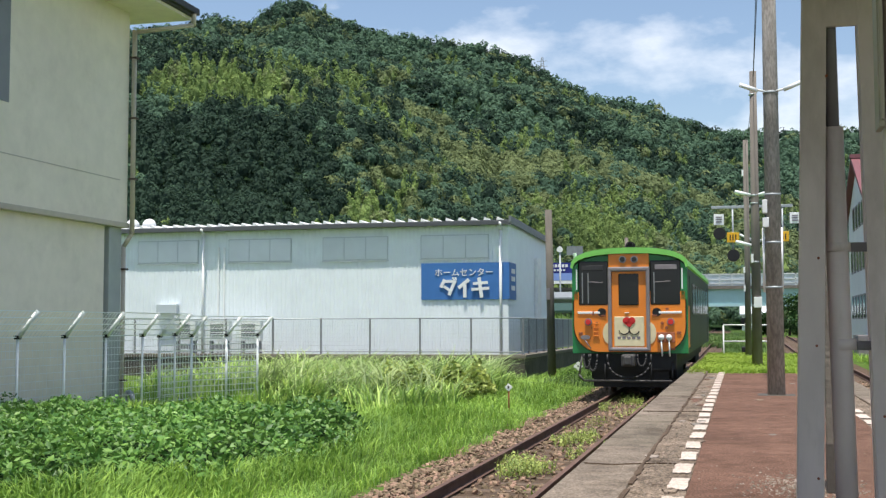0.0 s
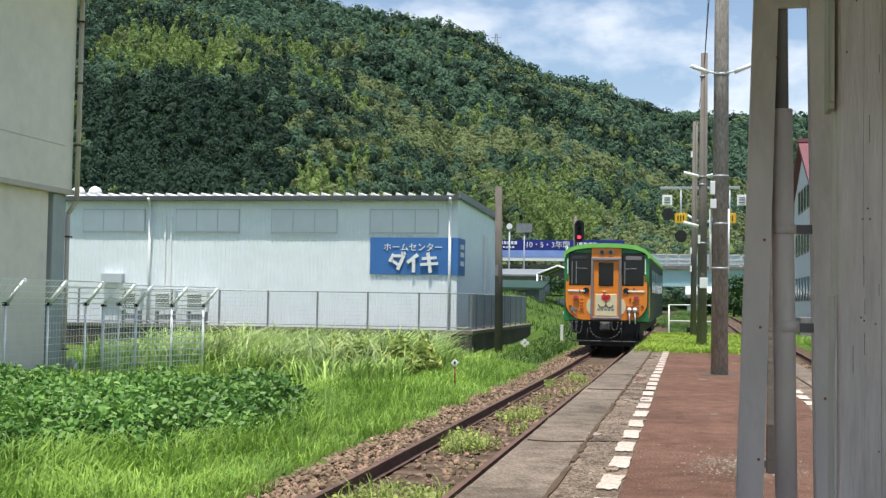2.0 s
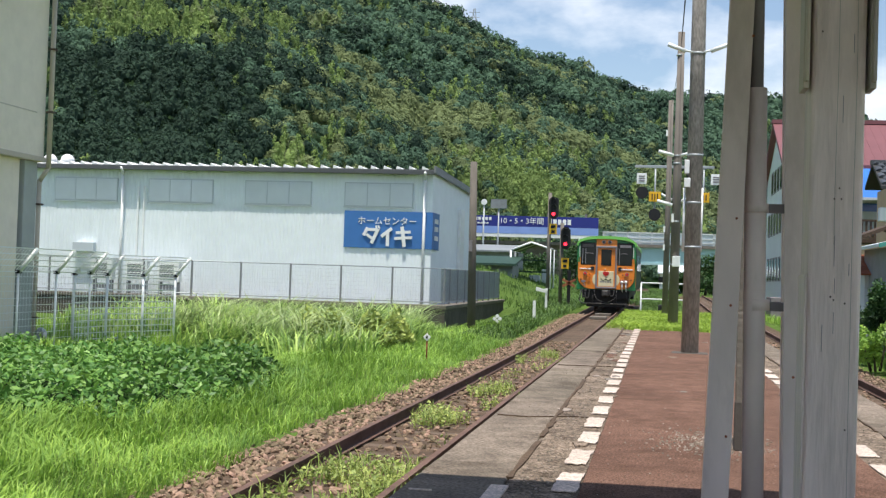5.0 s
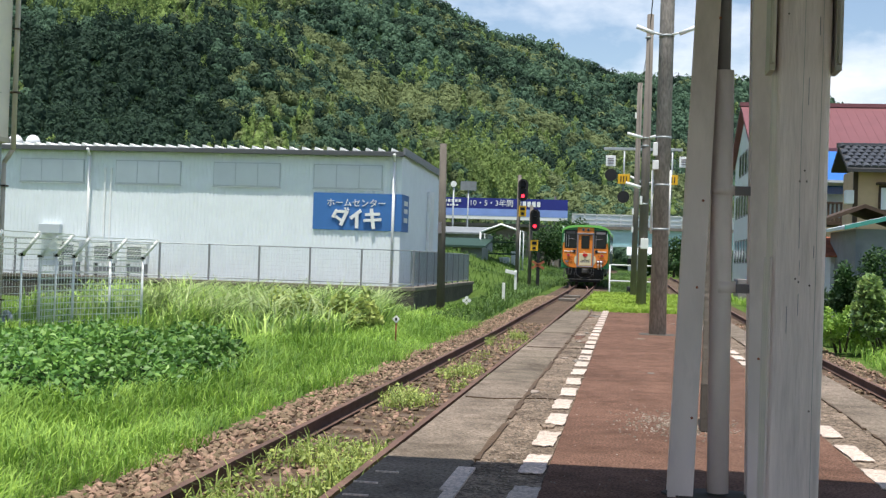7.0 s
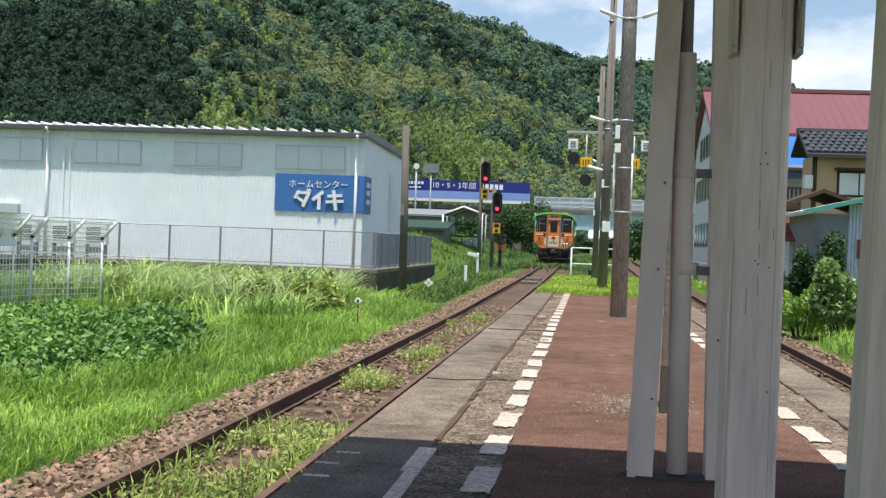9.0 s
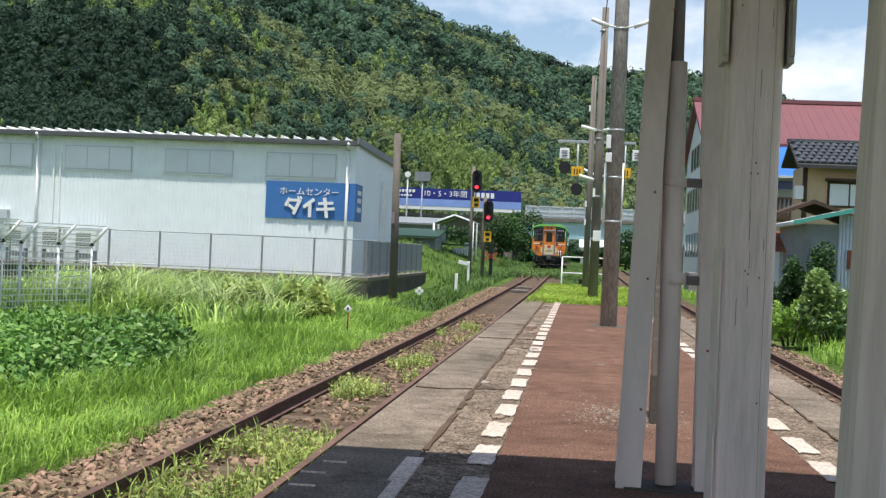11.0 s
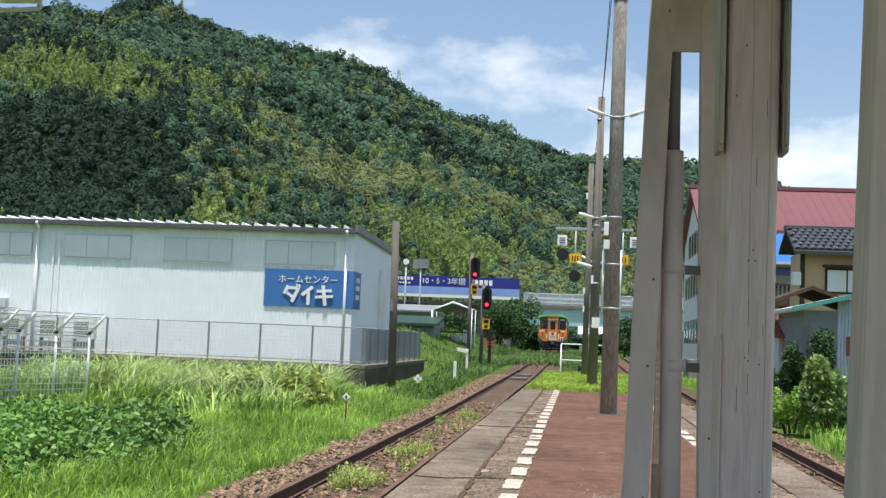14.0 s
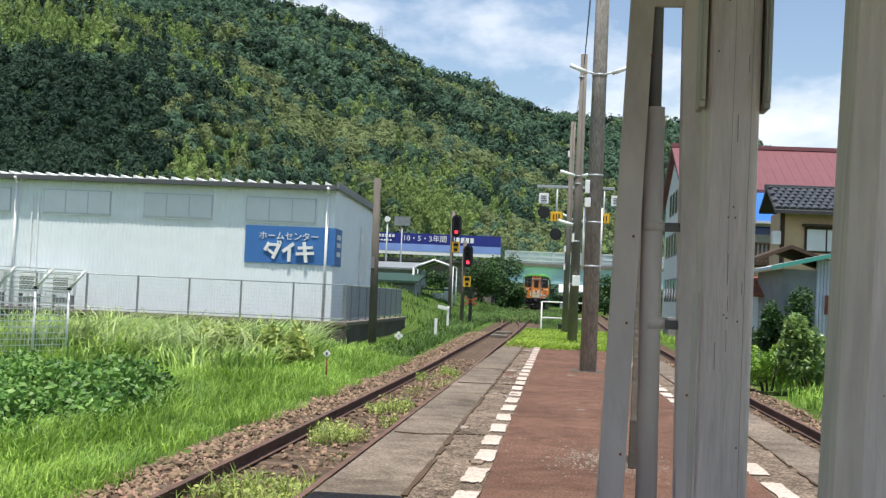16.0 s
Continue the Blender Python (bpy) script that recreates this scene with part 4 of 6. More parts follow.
    for x0, x1, z0, z1 in ((-0.50, -0.41, 1.10, 3.06), (0.41, 0.50, 1.10, 3.06), (-0.50, 0.50, 2.98, 3.09), (-0.50, 0.50, 1.07, 1.16)):
        slab(bm, x0, x1, -0.06, 0.08, z0, z1, bevel=0.03)
    part("gangway_frame", bm, M_TGREY, tr, "worn grey gangway frame")
    dr = box_part("gangway_door", (-0.41, 0.41, 0.02, 0.10, 1.14, 3.0), M_ORANGE, tr, "orange gangway door", 0.01)
    bm = bmesh.new()
    slab(bm, -0.25, 0.24, 0.0, 0.05, 2.16, 2.93, bevel=0.03)
    part("door_window", bm, M_GLASSD, dr, "dark door window")
    box_part("door_lower", (-0.36, 0.36, 0.005, 0.05, 1.18, 1.90), M_TCREAM, dr, "cream painted lower door", 0.02)
    bm = bmesh.new()
    disc(bm, -0.065, -0.002, 1.80, 0.085, 0.02)
    disc(bm, 0.065, -0.002, 1.80, 0.085, 0.02)
    prism(bm, [(-0.135, 1.77), (0.135, 1.77), (0.03, 1.66), (-0.03, 1.66)], "y", -0.012, 0.01)
    part("red_patch", bm, M_TRED, dr, "red painted patch")
    bm = bmesh.new()
    slab(bm, -0.012, 0.012, -0.004, 0.01, 1.56, 1.67)
    for s in (-1, 1):
        for k in range(6):
            a0, a1 = math.pi * (1.02 + k / 6 * 0.9), math.pi * (1.02 + (k + 1) / 6 * 0.9)
            tube(bm, (s * 0.12 + 0.12 * math.cos(a0), 0.0, 1.57 + 0.10 * math.sin(a0)), (s * 0.12 + 0.12 * math.cos(a1), 0.0, 1.57 + 0.10 * math.sin(a1)), 0.013, n=6)
    part("dark_curves", bm, M_BLACK, dr)
    bm = bmesh.new()
    for k in range(5):
        slab(bm, -0.28 + k * 0.115, -0.20 + k * 0.115, 0.0, 0.01, 1.36, 1.42)
    part("grey_bars", bm, M_TGREY, dr)
    bm = bmesh.new()
    slab(bm, -0.10, 0.0, -0.02, 0.03, 1.98, 2.0)
    part("door_handle", bm, M_WHITE, dr)
    # coupling, jumpers, guard and running gear
    bm = bmesh.new()
    slab(bm, -0.16, 0.16, -0.42, 0.3, 0.72, 1.0, bevel=0.04)
    slab(bm, -0.09, 0.09, -0.55, -0.35, 0.76, 0.96, bevel=0.03)
    part("coupler", bm, M_IRON, tr, "grimy iron automatic coupler")
    for x, r, low in ((0.0, 0.52, 0.44), (-0.86, 0.10, 0.60), (-1.0, 0.08, 0.68), (0.30, 0.10, 0.72)):
        bm = bmesh.new()
        prev = None
        for k in range(15):
            u = k / 14 * math.pi
            p = Vector((x - r * math.cos(u), -0.10 - 0.12 * math.sin(u), 1.0 - (1.0 - low) * math.sin(u) ** 0.7))
            if prev is not None:
                tube(bm, prev, p, 0.024, n=7)
            prev = p
        part("hose", bm, M_RUBBER, tr, "black rubber brake hose", True)
    for x, z, w, h in ((-1.17, 1.49, 0.10, 0.06), (1.17, 1.51, 0.10, 0.06), (-0.86, 1.98, 0.05, 0.10), (0.90, 2.08, 0.07, 0.05), (-0.62, 1.92, 0.12, 0.03), (0.60, 1.92, 0.12, 0.03), (-0.44, 1.35, 0.10, 0.04), (1.02, 1.12, 0.12, 0.05)):
        box_part("bracket", (x - w / 2, x + w / 2, 0.035, 0.07, z - h / 2, z + h / 2), M_RUST, tr, "", 0.006)
    for k in range(4):
        box_part("step_bar", (-0.86, -0.72, 0.02, 0.04, 1.42 + k * 0.10, 1.445 + k * 0.10), M_ORANGE, tr, "", 0.005)
    for x in (-0.87, -0.73):
        box_part("step_rail", (x - 0.012, x + 0.012, 0.025, 0.07, 1.36, 1.76), M_ORANGE, tr, "", 0.004)
    bm = bmesh.new()
    disc(bm, -1.06, 0.04, 1.40, 0.075, 0.05, 18, 1.5, 0.75)
    part("oval_socket", bm, M_TGREY, tr, "oval grey socket cover")
    tube_part("handrail", (-1.06, 0.02, 1.33), (-0.92, 0.02, 1.12), 0.012, M_TGREY, tr, "", n=6)
    # pale inner frames behind the end windows
    for x in (-1.12, -0.98, 0.60):
        box_part("inner_frame", (x - 0.014, x + 0.014, 0.044, 0.06, 2.22, 2.96), M_TRIMGREY, tr, "grey inner window frame", 0.004)
    bm = bmesh.new()
    slab(bm, 0.66, 1.08, -0.02, 0.06, 1.28, 1.52, bevel=0.01)
    jb = part("jumper_box", bm, M_RUST, tr, "dark brown jumper box")
    for x in (0.76, 0.94):
        bm = bmesh.new()
        disc(bm, x, -0.06, 1.40, 0.07, 0.08)
        tube(bm, (x, -0.07, 1.36), (x + 0.02, -0.10, 0.95), 0.018, n=6)
        part("jumper_plug", bm, M_WHITE, tr, "white jumper plug with cable", True)
    bm = bmesh.new()
    slab(bm, -1.1, 1.1, 0.15, L - 0.3, 0.62, 1.0)
    part("underframe", bm, M_BLACK, tr, "black underframe")
    bm = bmesh.new()
    tube(bm, (-1.1, 0.0, 0.36), (1.0, 0.0, 0.36), 0.025, n=8)
    tube(bm, (-1.1, 0.0, 0.36), (-1.22, 0.05, 0.50), 0.025, n=8)
    tube(bm, (-1.22, 0.05, 0.48), (-1.15, 0.15, 1.0), 0.025, n=8)
    part("guard_bar", bm, M_IRON, tr, "bent steel guard bar", True)
    for x in (1.0, -0.6, 0.5):
        tube_part("guard_stay", (x, 0.0, 0.36), (x, 0.2, 0.9), 0.022, M_BLACK, tr, "black guard stay", n=8)
    bm = bmesh.new()
    slab(bm, -0.9, 0.9, 0.28, 0.36, 0.20, 0.70)
    part("plough", bm, M_BLACK, tr, "black track guard plate")
    for yb in (2.6, L - 2.6):
        bo = box_part("bogie", (-1.05, 1.05, yb - 1.5, yb + 1.5, 0.35, 0.62), M_BLACK, tr, "black bogie", 0.03)
        for dy in (-1.0, 1.0):
            for s in (-1, 1):
                tube_part("wheel", (s * 0.50, yb + dy, 0.43), (s * 0.60, yb + dy, 0.43), 0.43, M_RAIL, bo, "", n=24)
    for s in (-1, 1):
        for k in range(7):
            y = 2.6 + k * 1.75
            bm = bmesh.new()
            slab(bm, s * (W - 0.01), s * (W + 0.015), y, y + 1.2, 1.95, 2.75, bevel=0.01)
            part("side_window", bm, M_GLASSD, tr, "dark side window")
        for y in (1.2, 14.2):
            bm = bmesh.new()
            slab(bm, s * (W - 0.01), s * (W + 0.012), y, y + 0.95, 1.08, 2.9, bevel=0.01)
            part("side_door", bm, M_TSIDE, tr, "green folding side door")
        bm = bmesh.new()
        slab(bm, s * (W - 0.005), s * (W + 0.010), 0.25, 1.0, 1.15, 2.15)
        part("side_panel", bm, M_ORANGE, tr, "orange panel at the body end")
    for y, dx in ((1.0, 0.5), (3.5, 0.0), (7.0, 0.0), (11.0, 0.0)):
        bm = bmesh.new()
        slab(bm, dx - 0.35, dx + 0.35, y + 2.3, y + 3.1, 3.46, 3.62, bevel=0.05)
        part("roof_vent", bm, M_LIME, tr, "low roof ventilator")
    bm = bmesh.new()
    tube(bm, (-1.30, 0.35, 3.2), (-1.34, 0.32, 3.46), 0.045, n=10)
    part("marker_lamp", bm, M_WHITE, tr)
    return tr


rail_car = build_train()

# ---- canopy, posts and poles on the platform ----
def build_canopy():
    cp = thing("platform_canopy", "grey timber platform canopy on steel and timber posts", "canopy")
    bm = bmesh.new()
    prism(bm, [(-1.7, 2.86), (0.4, 3.25), (2.5, 2.86), (2.5, 2.92), (0.4, 3.31), (-1.7, 2.92)], "y", -3.5, 5.22)
    part("roof", bm, M_SHEDGREY, cp, "corrugated canopy roof")
    for y in (-3.2, 0.5, 5.15):
        bm = bmesh.new()
        slab(bm, -1.6, 2.4, y - 0.06, y + 0.06, 2.70, 2.86, bevel=0.01)
        part("beam", bm, M_WOODPAINT, cp, "grey painted cross beam")
    # double steel leg with a rainwater pipe between
    def leg(x0b, x1b, x0t, x1t):
        lg = None
        for (ya, yb) in ((5.28, 5.30), (5.40, 5.42)):
            bm = bmesh.new()
            prism(bm, [(x0b, 0.0), (x1b, 0.0), (x1t, 2.72), (x0t, 2.72)], "y", ya, yb)
            ob = part("flange" if lg else "leg", bm, M_GREYPAINT, lg or cp, "" if lg else "grey painted steel leg")
            lg = lg or ob
        bm = bmesh.new()
        prism(bm, [(x0b + 0.004, 0.0), (x0b + 0.022, 0.0), (x0t + 0.022, 2.72), (x0t + 0.004, 2.72)], "y", 5.30, 5.40)
        return part("web", bm, M_GREYPAINT, lg)
    leg(0.205, 0.315, 0.285, 0.385)
    leg(0.545, 0.645, 0.500, 0.600)
    bm = bmesh.new()
    slab(bm, 0.34, 0.53, 5.29, 5.31, 2.32, 2.72, bevel=0.004)
    part("gusset", bm, M_GREYPAINT, cp, "grey steel gusset plate")
    bm = bmesh.new()
    tube(bm, (0.425, 5.35, 0.02), (0.395, 5.35, 1.88), 0.047, n=16)
    tube(bm, (0.425, 5.35, 0.90), (0.424, 5.35, 0.95), 0.053, n=16)
    tube(bm, (0.41, 5.35, 1.33), (0.409, 5.35, 1.37), 0.053, n=16)
    dp = part("rain_pipe", bm, M_GREYPAINT, cp, "grey plastic rain pipe", True)
    bm = bmesh.new()
    tube(bm, (0.395, 5.35, 1.86), (0.385, 5.35, 2.75), 0.031, n=14)
    part("upper_pipe", bm, M_TGREY, dp, "dark narrow upper pipe", True)
    for z, x in ((0.92, 0.42), (1.35, 0.41)):
        box_part("bracket", (x, 0.56, 5.335, 5.365, z - 0.02, z + 0.02), M_TGREY, dp, "steel pipe bracket", 0.004)
    for x, z in ((0.305, 0.92), (0.32, 1.30), (0.30, 0.35), (0.60, 0.12), (0.575, 0.62), (0.37, 2.10), (0.36, 2.5)):
        bm = bmesh.new()
        disc(bm, x, 5.278, z, 0.006, 0.010, 8)
        part("bolt", bm, M_RUST, cp)
    bm = bmesh.new()
    prism(bm, [(0.43 + (0.25 + 0.04 * noise.noise((i, 3, 1))) * math.cos(i / 14 * 6.283), 5.36 + (0.13 + 0.05 * noise.noise((i, 7, 2))) * math.sin(i / 14 * 6.283)) for i in range(14)], "z", -0.02, 0.008)
    part("footing", bm, M_RETAIN, cp, "rough dark footing")
    # broad timber post made of boards, with a notice frame edge on either side
    def board_post(name, x0, x1, y0, y1, label, z1=2.72):
        bm = bmesh.new()
        slab(bm, x0, x1, y0, y1, 0.0, z1, bevel=0.012)
        po = part(name, bm, M_WOODPAINT, cp, label)
        w = x1 - x0
        for xx, za, zb in ((x0 + w * 0.48, 1.15, 2.2), (x0 + w * 0.82, 0.0, z1)):
            bm = bmesh.new()
            z = za
            while z < zb:
                dx = 0.003 * noise.noise((xx * 9, z * 2, 1))
                slab(bm, xx + dx, xx + dx + 0.0016, y0 - 0.001, y0 + 0.01, z, z + 0.10)
                z += 0.10
            part("crack", bm, M_PAINTCRACK, po, "fine drying crack")
        return po
    post = board_post("broad_post", 0.470, 0.640, 4.0, 4.18, "broad grey painted timber post")
    box_part("lower_cladding", (0.462, 0.470, 3.99, 4.17, 0.0, 1.05), M_WOODPAINT, post, "", 0.003)
    rnd = random.Random(11)
    for x, z in ((0.55, 1.30), (0.572, 1.30), (0.565, 1.335), (0.53, 2.02), (0.50, 1.85), (0.60, 0.55), (0.545, 0.98), (0.555, 0.97), (0.59, 0.96)):
        bm = bmesh.new()
        disc(bm, x, 3.998, z, 0.0025, 0.006, 8, 1, 1.3)
        part("nail", bm, M_TIMBER, post)
    for x, zz, hh in ((0.553, 1.08, 0.10), (0.556, 0.99, 0.05), (0.52, 0.80, 0.09), (0.555, 0.86, 0.07), (0.60, 1.05, 0.04), (0.57, 1.55, 0.09), (0.60, 1.78, 0.06)):
        bm = bmesh.new()
        slab(bm, x, x + 0.0018, 3.9985, 4.01, zz, zz + hh)
        part("split", bm, M_TGREY, post, "dark paint split")
    for x0 in (0.440, 0.650):
        bm = bmesh.new()
        slab(bm, x0, x0 + 0.020, 3.98, 4.10, 1.66, 2.70, bevel=0.003)
        slab(bm, x0 + 0.004, x0 + 0.016, 3.95, 3.98, 1.68, 2.70, bevel=0.002)
        part("board_edge", bm, M_PAINTCRACK if x0 > 0.5 else M_CREAM2, post, "edge of a notice board")
    near = thing("canopy_post", "thick grey painted timber canopy post with blistered paint", "post")
    bm = bmesh.new()
    slab(bm, 0.579, 0.820, 2.5, 2.73, 0.0, 2.9)
    upright = [e for e in bm.edges if abs(e.verts[0].co.z - e.verts[1].co.z) > 1]
    bmesh.ops.bevel(bm, geom=upright, offset=0.045, segments=1, affect="EDGES")
    for v in bm.verts:
        v.co.x += (v.co.z - 0.6) * 0.024
    part("shaft", bm, M_WOODPAINT, near)
    for k in range(14):
        x, z = rnd.uniform(0.64, 0.76), rnd.uniform(0.5, 1.9)
        bm = bmesh.new()
        disc(bm, x, 2.4995, z, rnd.uniform(0.0015, 0.0035), 0.003, 7, 1, rnd.uniform(0.8, 2.4))
        part("paint_flake", bm, M_PAINTCRACK, near, "small blister in the paint")


def build_slim_post():
    sp = thing("sign_post", "slim rust-stained concrete post standing on the platform", "post")
    bm = bmesh.new()
    slab(bm, 0.475, 0.535, 7.42, 7.48, 0.0, 2.4, bevel=0.006)
    part("shaft", bm, M_CONC, sp)
    bm = bmesh.new()
    slab(bm, 0.472, 0.538, 7.417, 7.483, 0.0, 0.30, bevel=0.006)
    part("stained_foot", bm, M_RETAIN, sp, "dark stained foot")


def build_poles():
    p1 = thing("lamp_pole", "tall weathered concrete pole carrying platform lamps", "pole", at=(0.47, 17.72, 0))
    tube_part("shaft", (0, 0, -0.1), (0, 0, 9.5), 0.125, M_POLE, p1, "", 0.085, 20)
    bm = bmesh.new()
    slab(bm, -0.26, 0.26, -0.24, 0.24, -0.03, 0.006, bevel=0.006)
    part("base_patch", bm, M_RETAIN, p1, "dark patched base")
    for s, zt in ((-1, 4.47), (1, 4.47)):
        bm = bmesh.new()
        tube(bm, (s * 0.08, -0.08, zt - 0.06), (s * 0.22, -0.10, zt - 0.03), 0.016, n=8)
        tube(bm, (s * 0.18, -0.10, zt - 0.05), (s * 0.44, -0.12, zt + 0.05), 0.032, n=10)
        part("lamp_tube", bm, M_TUBE, p1, "white tubular lamp", True)
    for z in (4.40, 1.55, 2.2, 2.9, 6.2):
        tube_part("strap", (0, 0, z - 0.015), (0, 0, z + 0.015), 0.129 - 0.0035 * z, M_GALV, p1, "", n=18)
    for x in (-0.14, 0.115):
        tube_part("conduit", (x, -0.03, 1.48), (x, -0.03, 2.42), 0.017, M_WHITE, p1, "white conduit", n=8)
        bm = bmesh.new()
        tube(bm, (x, -0.03, 2.42), (x * 0.7, -0.05, 2.6), 0.010, n=6)
        part("cable", bm, M_BLACK, p1)
    box_part("switch_box", (-0.15, -0.08, -0.15, -0.10, 2.62, 2.82), M_WHITE, p1, "white switch box", 0.01)
    box_part("junction_box", (-0.15, -0.06, -0.135, -0.09, 2.42, 2.56), M_WHITE, p1, "pale plate", 0.01)
    p2 = thing("utility_pole", "dark timber utility pole with lamps and cables", "pole", at=(0.38, 31.0, 0), group="platform poles")
    tube_part("shaft", (0, 0, -0.2), (0.02, 0, 7.5), 0.13, M_DARKPOLE, p2, "", 0.085, 16)
    for s, zt in ((-1, 4.40), (1, 4.40), (-1, 3.12)):
        bm = bmesh.new()
        tube(bm, (s * 0.10, -0.1, zt - 0.10), (s * 0.48, -0.15, zt), 0.045, n=10)
        part("lamp_tube", bm, M_TUBE, p2, "white tubular lamp", True)
    for z in (6.9, 4.1, 4.3, 2.6, 1.5):
        tube_part("strap", (0, 0, z - 0.02), (0, 0, z + 0.02), 0.132 - 0.005 * z, M_GALV, p2, "", n=16)
    box_part("meter_box", (-0.06, 0.14, -0.22, -0.12, 1.44, 1.71), M_WHITE, p2, "pale meter box", 0.01)
    box_part("white_plate", (-0.11, -0.05, -0.14, -0.09, 2.58, 2.8), M_WHITE, p2)
    p3 = thing("utility_pole", "dark timber utility pole with white strips", "pole", at=(0.22, 40.0, 0), group="platform poles")
    tube_part("shaft", (0, 0, -0.6), (0.02, 0, 7.1), 0.105, M_DARKPOLE, p3, "", 0.08, 16)
    for z in (2.1, 2.7, 5.9):
        box_part("white_plate", (-0.12, -0.06, -0.11, -0.06, z, z + 0.2), M_WHITE, p3)
    # slack wires
    bm = bmesh.new()
    for (a, b, sag) in (((0.45, 17.7, 8.8), (0.40, 31, 7.2), 0.3), ((0.42, 17.7, 9.2), (0.40, 31, 7.3), 0.35), ((0.40, 31, 7.2), (0.24, 40, 6.9), 0.2)):
        prev = None
        for k in range(13):
            u = k / 12
            p = Vector(a).lerp(Vector(b), u) - Vector((0, 0, sag * 4 * u * (1 - u)))
            if prev is not None:
                tube(bm, prev, p, 0.008, n=5, caps=False)
            prev = p
    solo("overhead_wire", bm, M_BLACK, "thin black overhead wires between the poles", "wire")


def build_end_rail():
    fe = thing("end_barrier", "white pipe barrier beyond the platform end", "barrier")
    for x in (-0.64, 0.95):
        tube_part("post", (x, 45, -0.9), (x, 45, 1.0), 0.028, M_WHITE, fe)
    for z in (0.40, 1.0):
        tube_part("rail", (-0.64, 45, z), (0.95, 45, z), 0.026, M_WHITE, fe)
    bm = bmesh.new()
    slab(bm, 0.0, 0.62, 46.2, 46.8, -0.75, 0.18, bevel=0.04)
    solo("switch_machine", bm, M_BLACK, "dark steel points machine beside the track", "machine")
    box_part("panel", (0.16, 0.34, 44.96, 45.0, 0.62, 0.92), M_WHITE, fe, "small pale panel")


build_canopy()
build_slim_post()
build_poles()
build_end_rail()

# ---- signals, markers, bridge and houses ----
def build_signal(x, y, z_head, label, ground, plate_z, flip):
    sg = thing("railway_signal", label, "signal", at=(x, y, 0), group="platform signals")
    tube_part("mast", (0.25 * flip, 0.2, ground), (0.25 * flip, 0.2, z_head + 0.9), 0.11, M_DARKPOLE, sg, "dark mast")
    bm = bmesh.new()
    prism(bm, [(0.30 * math.cos(a), (0.36 if math.sin(a) > 0 else -0.36) + 0.30 * math.sin(a)) for a in [i / 16 * 2 * math.pi for i in range(16)]], "y", -0.12, 0.02)
    hd = part("head", bm, M_BLACK, sg, "black oval signal head")
    hd.location = (0, 0, z_head)
    for k, dz in enumerate((-0.36, 0.05, 0.42)):
        bm = bmesh.new()
        disc(bm, 0, -0.15, dz, 0.10, 0.05)
        part("lens", bm, M_SIGRED if k == 0 else M_BLACK, hd, "lit red lens" if k == 0 else "dark lens")
        bm = bmesh.new()
        tube(bm, (0, -0.12, dz + 0.02), (0, -0.34, dz), 0.16, n=16, caps=False)
        bmesh.ops.delete(bm, geom=[v for v in bm.verts if v.co.z < dz - 0.03], context="VERTS")
        part("visor", bm, M_BLACK, hd)
    pl = box_part("plate", (-0.22, 0.22, -0.06, 0.0, plate_z - 0.32, plate_z + 0.32), M_YELLOW, sg, "yellow plate with black bars", 0.01)
    bm = bmesh.new()
    slab(bm, -0.14, 0.14, -0.08, -0.06, plate_z + 0.05, plate_z + 0.22)
    slab(bm, -0.10, 0.10, -0.08, -0.06, plate_z - 0.24, plate_z - 0.08)
    part("bars", bm, M_BLACK, pl)


def build_cross_arm():
    ca = thing("signal_gantry", "cross-arm mast with hanging dark signals and plates", "signal", at=(0.75, 54, 0))
    tube_part("mast", (0, 0, -1), (0, 0, 6.6), 0.13, M_DARKPOLE, ca, "dark mast")
    box_part("cross_arm", (-1.95, 1.55, -0.05, 0.05, 6.18, 6.30), M_GALV, ca, "pale steel cross-arm", 0.01)
    for s, xc in ((-1, 0), (1, 0)):
        sq = box_part("square_plate", (s * 1.63 - 0.22, s * 1.63 + 0.22, -0.08, -0.03, 5.45, 5.93), M_WHITE, ca, "white square plate with grey strokes", 0.01)
        bm = bmesh.new()
        for a, b, c, d in ((-0.13, 0.13, 0.08, 0.13), (-0.13, 0.13, -0.02, 0.03), (-0.13, 0.13, -0.13, -0.08)):
            slab(bm, s * 1.63 + a, s * 1.63 + b, -0.10, -0.08, 5.69 + c, 5.69 + d)
        part("strokes", bm, M_TGREY, sq)
    for x, z in ((-1.60, 5.05), (-1.02, 4.07)):
        bm = bmesh.new()
        disc(bm, x, -0.1, z, 0.27, 0.25, 20)
        part("round_signal", bm, M_BLACK, ca, "round unlit black signal")
    for x in (-1.03, 1.10):
        tube_part("hanger", (x, 0, 4.0), (x, 0, 6.2), 0.04, M_GALV, ca)
        pl = box_part("plate", (x - 0.26, x + 0.26, -0.10, -0.04, 4.66, 5.10), M_YELLOW, ca, "orange-yellow plate with dark strokes", 0.01)
        bm = bmesh.new()
        for a in (-0.12, 0.0, 0.12):
            slab(bm, x + a - 0.025, x + a + 0.025, -0.12, -0.10, 4.75, 5.0)
        part("strokes", bm, M_BLACK, pl)
    for x in (-0.35, 0.3):
        bm = bmesh.new()
        tube(bm, (x * 0.4, -0.1, 4.7), (x * 2.1, -0.15, 5.0 if x < 0 else 4.95), 0.05)
        part("lamp_tube", bm, M_TUBE, ca, "white tubular lamp", True)


